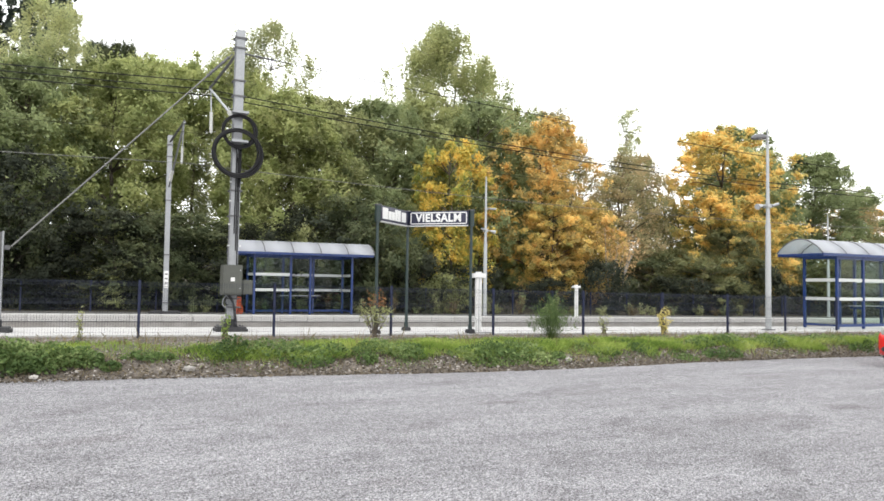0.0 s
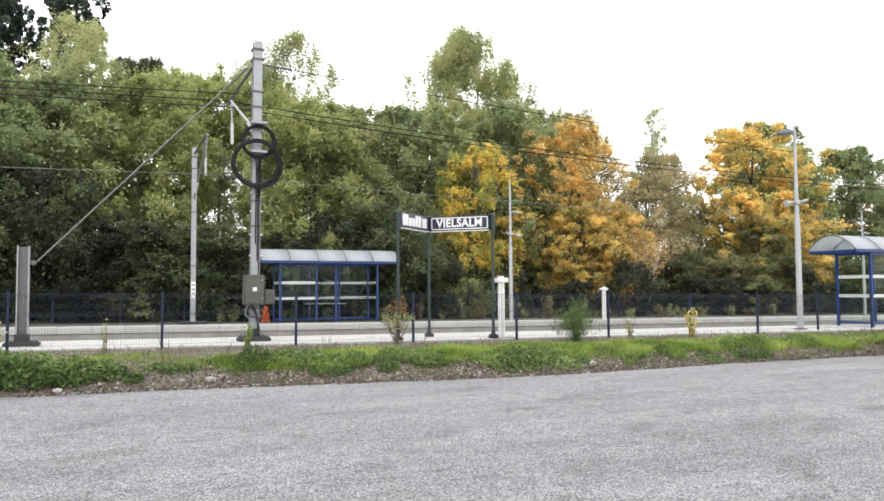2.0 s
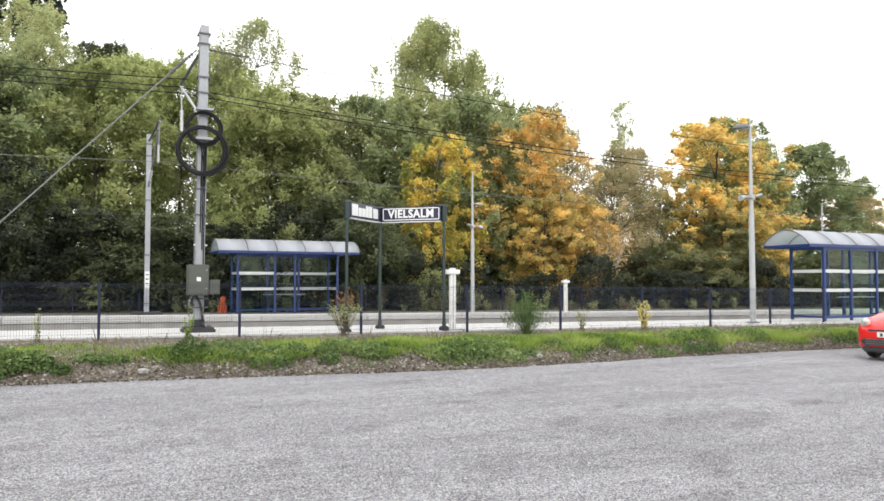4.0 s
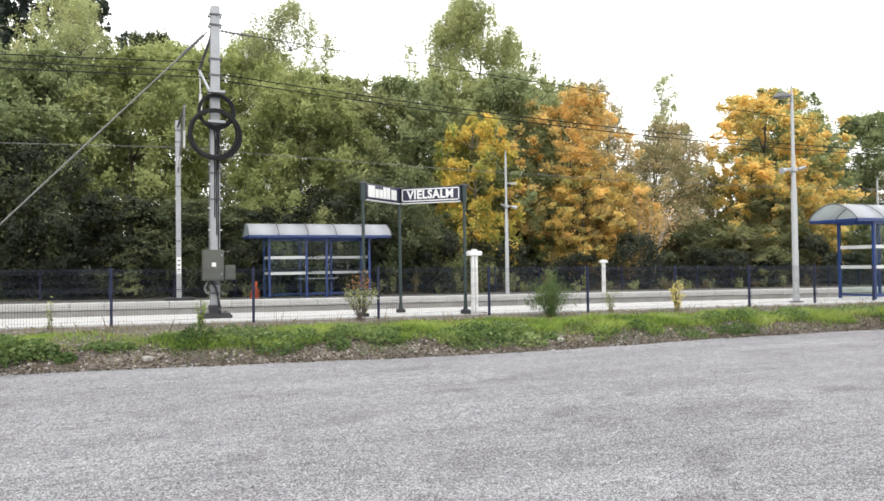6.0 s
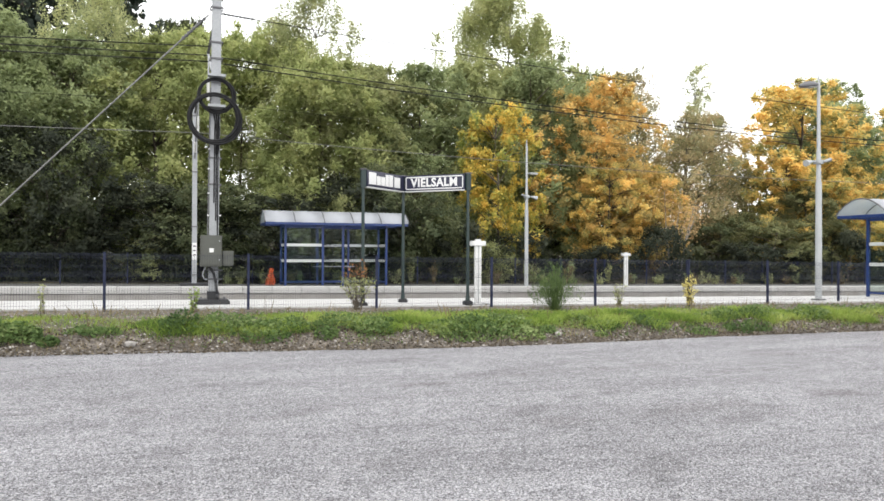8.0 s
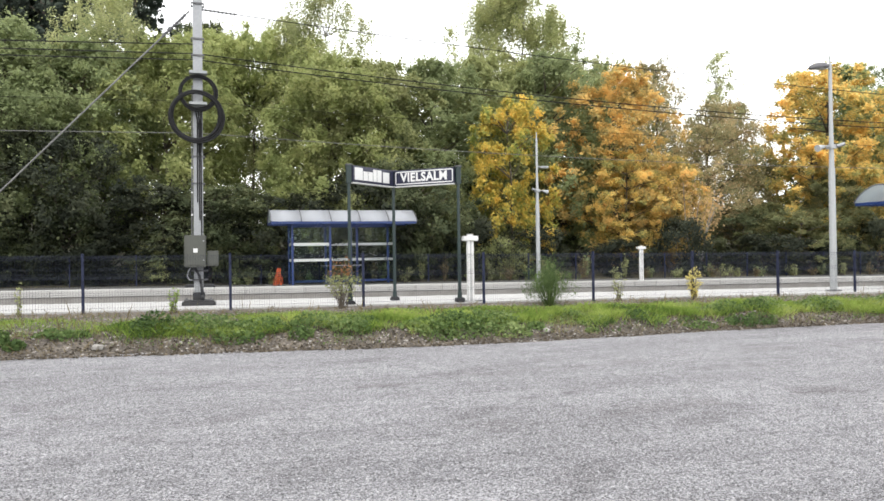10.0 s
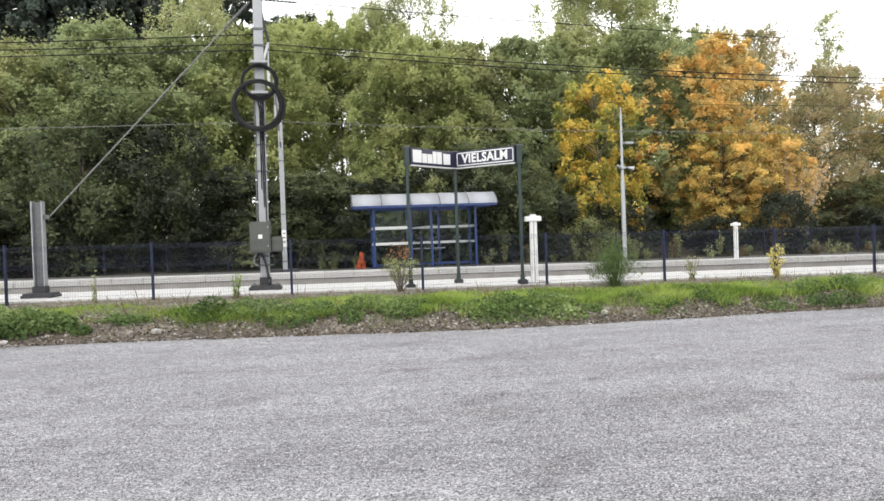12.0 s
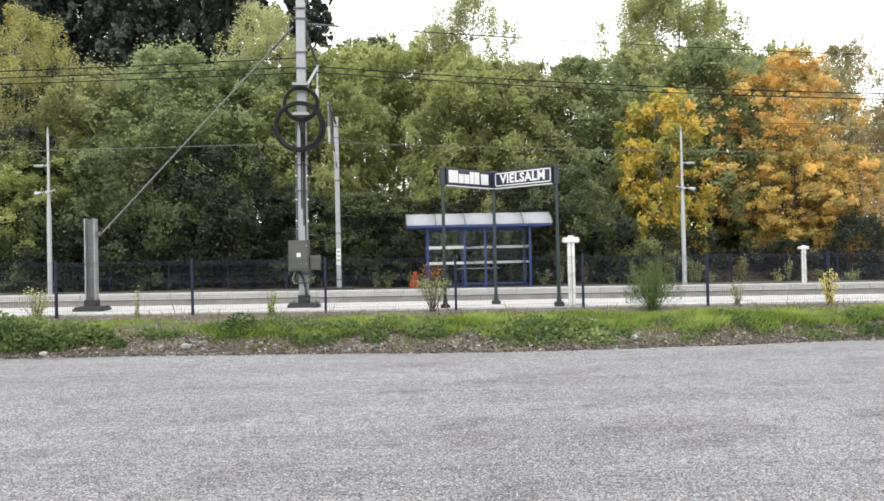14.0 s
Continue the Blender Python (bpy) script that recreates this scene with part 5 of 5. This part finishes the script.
low[:, 2] += rng.uniform(-0.03, 0.05, len(low))
clump = np.concatenate(cl)
weeds = new("weeds", raw("weeds", np.concatenate([leaves(rng, clump, 0.042, 0.6, 0.5), leaves(rng, low, 0.03, 0.5, 0.6)]), 4, L_WEED))
tagged(weeds, "dark green nettles and bramble clumps in the grass", "weeds", kind="stuff")

stalk = []
for k in range(46):
    x, off = float(rng.uniform(-6, 28)), float(rng.uniform(0.6, 2.2))
    n = int(rng.uniform(3, 9))
    px, py = x + rng.normal(0, 0.12, n), lot_edge(x) + off + rng.normal(0, 0.1, n)
    stalk.append(np.stack([px, py, np.array([ground_z(a, b) for a, b in zip(px, py)])], 1))
stalk = np.concatenate(stalk)
tagged(new("grass_stalks", raw("grass_stalks", blades(rng, stalk, np.full(1, 0.36), 0.0035, 0.35), 4, L_STRAW)), "thin dry stalks standing out of the grass", "grass", kind="stuff")


def stone_mesh(seed, flatness=0.6):
    r = random.Random(seed)
    bm = bmesh.new()
    bmesh.ops.create_icosphere(bm, subdivisions=1, radius=0.5)
    for v in bm.verts:
        v.co *= r.uniform(0.75, 1.2)
        v.co.z *= flatness
    return mesh_of("stone", bm, STONE)


stones = [stone_mesh(k) for k in range(5)]


def lay_stone(x, y, size, k, label="pale rubble stone at the foot of the bank"):
    ob = new("stone", stones[k % 5])
    ob.matrix_world = Matrix.Translation((x, y, ground_z(x, y) + size * 0.12)) @ Matrix.Rotation(k * 1.7, 4, "Z") @ Matrix.Diagonal((size, size * 0.75, size, 1))
    tagged(ob, label, "stone", "stones along the bank")


lay_stone(2.02, 14.1, 0.22, 0, "pale boulder lying at the foot of the bank")
lay_stone(9.93, 14.0, 0.2, 1, "pale upright stone at the foot of the bank")
lay_stone(-0.35, 14.1, 0.17, 2)
for k in range(110):
    x = float(rng.uniform(-8, 26))
    lay_stone(x, lot_edge(x) + float(rng.uniform(-0.15, 0.7)), float(rng.uniform(0.03, 0.09)), k + 3)

# loose chippings on the gravel
n = 95000
px, py = rng.uniform(-7, 17, n), 2.6 + 11 * rng.uniform(0, 1, n) ** 1.15
pz = np.array([ground_z(a, b) for a, b in zip(px, py)]) + 0.003
sz = rng.uniform(0.004, 0.0125, n)
tri = []
ct = np.stack([px, py, pz], 1)
ang = rng.uniform(0, 6.28, n)
for q in range(4):
    c0 = np.stack([np.cos(ang + q * 1.571), np.sin(ang + q * 1.571) * 0.8, np.zeros(n)], 1) * sz[:, None]
    c1 = np.stack([np.cos(ang + q * 1.571 + 1.571), np.sin(ang + q * 1.571 + 1.571) * 0.8, np.zeros(n)], 1) * sz[:, None]
    up = np.stack([np.zeros(n), np.zeros(n), sz * 0.9], 1)
    tri.append(np.stack([ct + c0, ct + c1, ct + up], 1))
chips = np.stack(tri, 1).reshape(-1, 3)
tagged(new("chippings", raw("chippings", chips, 3, PEBBLE)), "loose grey stone chippings on the car park", "gravel", kind="stuff")


# ---- shrubs by the fence ----
def shrub(name, label, x, y, h, w, stems, leaf, leaf_n, material, stem_material, top_material=None, seed=0, category="shrub", base=None):
    r = np.random.default_rng(seed)
    z = ground_z(x, y) if base is None else base
    root = thing(name, label, category, pose(x, y, z - 0.03))
    tips = []
    single = category != "weed"
    bm = bmesh.new()
    for k in range(stems):
        a, d = r.uniform(0, 6.28), w * 0.5 * math.sqrt(r.uniform(0, 1))
        hh = h * r.uniform(0.6, 1.0) * (1 - 0.35 * (2 * d / w) ** 2)
        mid = Vector((d * 0.45 * math.cos(a), d * 0.45 * math.sin(a), hh * 0.45))
        tip = Vector((d * math.cos(a), d * math.sin(a), hh))
        foot = Vector((r.normal(0, 0.05), r.normal(0, 0.05), 0))
        rod(bm, foot, mid, 0.008, 0.006, 4), rod(bm, mid, tip, 0.006, 0.003, 4)
        if single:
            part("stem", bm, stem_material, root)
            bm = bmesh.new()
        if not top_material:
            tips += [foot.lerp(mid, 0.55), foot.lerp(mid, 0.8)]
        tips += [mid.lerp(tip, u) for u in (0.2, 0.5, 0.8, 1.0)]
    if single:
        bm.free()
    else:
        part("stalk", bm, stem_material, root)
    t = np.array([list(p) for p in tips])
    pick = t[r.integers(0, len(t), leaf_n)] + r.normal(0, 0.05 * w + 0.01, (leaf_n, 3))
    low = pick[pick[:, 2] < h * 0.62] if top_material else pick
    part("foliage", raw("foliage", leaves(r, low, leaf, 0.4, 0.9, 1.8), 4, material), None, root)
    if top_material:
        part("reddened_foliage", raw("reddened_foliage", leaves(r, pick[pick[:, 2] >= h * 0.62], leaf, 0.4, 0.9, 1.8), 4, top_material), None, root, "rust red autumn leaves")


def broom(x, y, h, w):
    """A fan of thin green whips: bare and spread below, dense and upright in the middle."""
    r = np.random.default_rng(3)
    root = thing("broom_bush", "upright green broom bush with many thin stems on the bank", "shrub", pose(x, y, ground_z(x, y) - 0.03))
    n = 230
    a, d = r.uniform(0, 6.28, n), w * 0.5 * r.uniform(0, 1, n) ** 0.75
    hh = h * (1.0 - 0.5 * (2 * d / w) ** 2) * r.uniform(0.5, 1.05, n)
    flat_ = np.stack([np.cos(a), np.sin(a), np.zeros(n)], 1)
    foot = flat_ * (0.12 * d)[:, None]
    tip = flat_ * d[:, None] + np.stack([np.zeros(n), np.zeros(n), hh], 1)
    mid = foot * 0.4 + tip * 0.6 + flat_ * (0.08 * d)[:, None] - np.stack([np.zeros(n), np.zeros(n), 0.08 * hh], 1)
    side = np.stack([-np.sin(a), np.cos(a), np.zeros(n)], 1) * 0.004
    q = [np.stack([foot - side, foot + side, mid + side, mid - side], 1), np.stack([mid - side, mid + side, tip + side * 0.4, tip - side * 0.4], 1)]
    part("stem_tuft", raw("stem_tuft", np.concatenate(q).reshape(-1, 3), 4, L_BROOM), None, root)
    m = 1700
    u = r.uniform(0.0, 1, (m, 1))
    k = r.choice(n, m, p=(1.2 - 2 * d / w * 0.9) / np.sum(1.2 - 2 * d / w * 0.9))
    pt = mid[k] * (1 - u) + tip[k] * u + r.normal(0, 0.025, (m, 3))
    part("foliage", raw("foliage", leaves(r, pt, 0.014, 0.4, 3.0, 7.0), 4, L_BROOM), None, root)


broom(11.1, 16.35, 1.22, 1.5)
shrub("red_shrub", "sparse shrub with rust red top leaves beside the fence", 6.47, 16.72, 1.18, 0.75, 30, 0.028, 620, L_OLIVE, BARK, L_RED, 5)
shrub("yellow_sapling", "small bright yellow sapling at the fence", 15.25, 16.85, 1.12, 0.38, 12, 0.034, 380, L_LEMON, BARK, None, 6, "sapling")
shrub("sapling", "small pale green sapling at the fence", 13.2, 16.9, 0.75, 0.36, 9, 0.034, 150, L_LIGHT, BARK, None, 8, "sapling")
shrub("tall_weed", "grey-green seeding weed clump beside the fence", -1.65, 16.72, 0.8, 0.6, 20, 0.03, 420, L_LIGHT, BARK, None, 71, "weed")
shrub("tall_weed", "single tall seeding weed at the fence", 0.35, 16.8, 0.85, 0.16, 4, 0.028, 110, L_LIGHT, BARK, None, 72, "weed")
shrub("tall_weed", "yellow-green flowering weed at the fence", 3.1, 16.7, 0.6, 0.3, 9, 0.026, 190, L_GRASS, BARK, None, 73, "weed")
weed_at = random.Random(12)
for k in range(40):
    x = 5.0 + 0.85 * k + weed_at.uniform(-0.5, 0.5)
    h = weed_at.uniform(0.45, 0.8) + (0.45 if 10 < x < 24 and k % 3 else 0.0)
    shrub("tall_weed", "pale green tall weed growing along the far fence", x, 34.1 + 0.1 * (k % 3) - 0.25 * (k % 2), h * 1.15, weed_at.uniform(0.35, 0.8), 14, 0.045, int(150 + 160 * h), (L_GREEN, L_LIGHT, L_OLIVE, L_STRAW)[k % 4], BARK, None, 20 + k, "weed", base=PLAT - 0.1 + fall(x))
# these bushes take the leaf colour that has shade painted in
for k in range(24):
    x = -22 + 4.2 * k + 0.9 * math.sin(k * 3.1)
    plant("bush", "green bush behind the far fence, shade put into its leaf colour", x, 35.9 + 0.4 * math.sin(k * 1.3), 2.2 + 0.6 * math.sin(k * 2.2), 1.7, k * 0.9, "bushes behind the far fence", name="bush", category="shrub")


def orange_net():
    """A crumpled roll of safety netting leaning by the shelter."""
    root = thing("safety_netting", "crumpled orange plastic safety netting standing on the far platform", "netting", pose(6.55, 32.6, PLAT - 0.1 + fall(6.7)) @ Matrix.Diagonal((0.6, 0.6, 0.7, 1)))
    bm = bmesh.new()
    r = random.Random(4)
    n, k = 22, 9
    rows = []
    for i in range(k):
        u = i / (k - 1)
        rows.append([bm.verts.new(((0.3 - 0.2 * u) * math.cos(6.283 * j / n) * (1 + 0.35 * math.sin(5 * j + i)) + 0.08 * u, (0.22 - 0.14 * u) * math.sin(6.283 * j / n) * (1 + 0.3 * math.sin(4 * j)), 1.0 * u + r.uniform(-0.03, 0.03))) for j in range(n)])
    for a, b in zip(rows, rows[1:]):
        for j in range(n):
            bm.faces.new((a[j], a[(j + 1) % n], b[(j + 1) % n], b[j]))
    bmesh.ops.wireframe(bm, faces=bm.faces[:], thickness=0.022, use_even_offset=True, use_replace=True)
    part("net", bm, ORANGE, root)


orange_net()


# ---- parked car ----
def car():
    fx, fy = 17.39, 11.16
    root = thing("car", "bright red hatchback parked on the gravel", "car", pose(fx, fy, LOT + fall(fx), 0, 0, 186) @ Matrix.Diagonal((1.14, 1.14, 1.16, 1)))

    def loft(stations, n=12):
        """Stations of (x, half width, bottom, shoulder, top, crown): a rounded hull."""
        bm = bmesh.new()
        rows = []
        for x, w, z0, zs, z1 in stations:
            half = [(0.0, z0), (w * 0.8, z0), (w * 0.97, z0 + 0.06), (w, (z0 + zs) / 2), (w * 0.985, zs), (w * 0.93, zs + (z1 - zs) * 0.55), (w * 0.75, zs + (z1 - zs) * 0.85), (w * 0.4, z1 - 0.008), (0.0, z1)]
            row = [bm.verts.new((x, y, z)) for y, z in half] + [bm.verts.new((x, -y, z)) for y, z in half[-2:0:-1]]
            rows.append(row)
        m = len(rows[0])
        for a, b in zip(rows, rows[1:]):
            for q in range(m):
                bm.faces.new((a[q], a[(q + 1) % m], b[(q + 1) % m], b[q]))
        bm.faces.new(rows[0]), bm.faces.new(rows[-1][::-1])
        bmesh.ops.recalc_face_normals(bm, faces=bm.faces)
        return bm

    body = [(0.0, 0.5, 0.3, 0.5, 0.62), (-0.06, 0.66, 0.24, 0.55, 0.68), (-0.2, 0.78, 0.2, 0.62, 0.76), (-0.45, 0.83, 0.2, 0.7, 0.86), (-0.9, 0.85, 0.2, 0.78, 0.95), (-1.2, 0.86, 0.2, 0.84, 1.0), (-2.2, 0.87, 0.2, 0.88, 0.98), (-3.3, 0.86, 0.2, 0.9, 0.98), (-3.75, 0.8, 0.24, 0.88, 0.95), (-3.85, 0.7, 0.35, 0.7, 0.8)]
    part("body", loft(body), RED, root, smooth=True)
    cabin = [(-1.1, 0.7, 0.9, 0.94, 0.96), (-1.42, 0.72, 0.92, 1.12, 1.18), (-1.75, 0.7, 0.92, 1.32, 1.42), (-2.3, 0.7, 0.92, 1.38, 1.48), (-3.0, 0.69, 0.92, 1.34, 1.45), (-3.5, 0.66, 0.92, 1.2, 1.3), (-3.72, 0.62, 0.92, 1.0, 1.05)]
    part("cabin_glass", loft(cabin), CAR_GLASS, root, "dark windows", smooth=True)
    roof = [(-1.7, 0.66, 1.37, 1.39, 1.425), (-2.3, 0.68, 1.4, 1.44, 1.495), (-3.0, 0.67, 1.38, 1.41, 1.465), (-3.45, 0.63, 1.26, 1.29, 1.34)]
    part("roof", loft(roof), RED, root, smooth=True)
    bm = bmesh.new()
    box(bm, -0.16, -0.6, 0.17, 0.0, 0.6, 0.27, 0.03)
    part("front_lip", bm, PLASTIC, root)
    bm = bmesh.new()
    box(bm, -0.08, -0.56, 0.28, 0.02, 0.56, 0.46, 0.03)
    g = part("grille", bm, PLASTIC, root, "black slatted lower grille")
    for z in (0.33, 0.37, 0.41):
        bm = bmesh.new()
        box(bm, 0.02, -0.5, z, 0.028, 0.5, z + 0.015, 0.002)
        part("grille_slat", bm, GALV_DARK, g)
    bm = bmesh.new()
    box(bm, -0.02, -0.45, 0.585, 0.018, 0.45, 0.615, 0.006)
    part("upper_grille", bm, PLASTIC, root)
    bm = bmesh.new()
    box(bm, 0.025, -0.26, 0.47, 0.04, 0.26, 0.57, 0.004)
    pl = part("number_plate", bm, WHITE, root, "white plate with plain bars")
    for k in range(5):
        bm = bmesh.new()
        box(bm, 0.04, -0.2 + 0.085 * k, 0.49, 0.043, -0.15 + 0.085 * k, 0.55)
        part("bar", bm, PLASTIC, pl)
    for sgn in (-1, 1):
        bm = bmesh.new()
        bmesh.ops.create_uvsphere(bm, u_segments=14, v_segments=9, radius=1, matrix=Matrix.Translation((-0.26, sgn * 0.64, 0.68)) @ Matrix.Rotation(radians(sgn * -28), 4, "Z") @ Matrix.Rotation(radians(-22), 4, "Y") @ Matrix.Diagonal((0.31, 0.1, 0.105, 1)))
        part("headlight", bm, LAMP_GLASS, root, "clear swept-back headlight", smooth=True)
        bm = bmesh.new()
        box(bm, -0.1, sgn * 0.52 - 0.09, 0.33, 0.01, sgn * 0.52 + 0.09, 0.42, 0.02)
        part("fog_light", bm, PLASTIC, root)
        bm = bmesh.new()
        box(bm, -1.55, sgn * 0.87 - 0.08, 0.93, -1.43, sgn * 0.87 + 0.08, 1.04, 0.03)
        part("mirror", bm, PLASTIC, root)
        for x in (-0.78, -3.2):
            bm = bmesh.new()
            ring(bm, (0, 0, 0), 0.235, 0.075, n=28, k=10)
            for v in bm.verts:
                v.co.y *= 1.3
            wheel = part("wheel", bm, BLACK, root, "black tyre", smooth=True, at=pose(x, sgn * 0.76, 0.3))
            bm = bmesh.new()
            rod(bm, (0, -0.08, 0), (0, 0.08, 0), 0.19, None, 20)
            part("rim", bm, GALV, wheel)


car()


# ---- platform paving and edge stones ----
bm = bmesh.new()
box(bm, 0.006, 0.006, 0, 1.194, 0.994, 0.03)
slab_me = mesh_of("paving_slab", bm, PAVING)
shear = Matrix(((1, 0, 0, 0), (0, 1, 0, 0), (SLOPE, 0, 1, 0), (0, 0, 0, 1)))
for r_ in range(3):
    for k in range(60):
        x, y = -13 + 1.2 * k + 0.3 * (r_ % 2), NEAR0 + r_
        part("paving_slab", slab_me, None, near_platform, at=Matrix.Translation((x, y, PLAT - 0.022 + fall(x))) @ shear)
bm = bmesh.new()
box(bm, 0.006, 0.0, -0.13, 0.994, 0.8, 0.085, 0.012)
edge_me = mesh_of("edge_stone", bm, EDGE_TOP)
for k in range(76):
    x = -22 + k
    part("edge_stone", edge_me, None, far_platform, at=Matrix.Translation((x, FAR0, PLAT - 0.05 + fall(x))) @ shear)
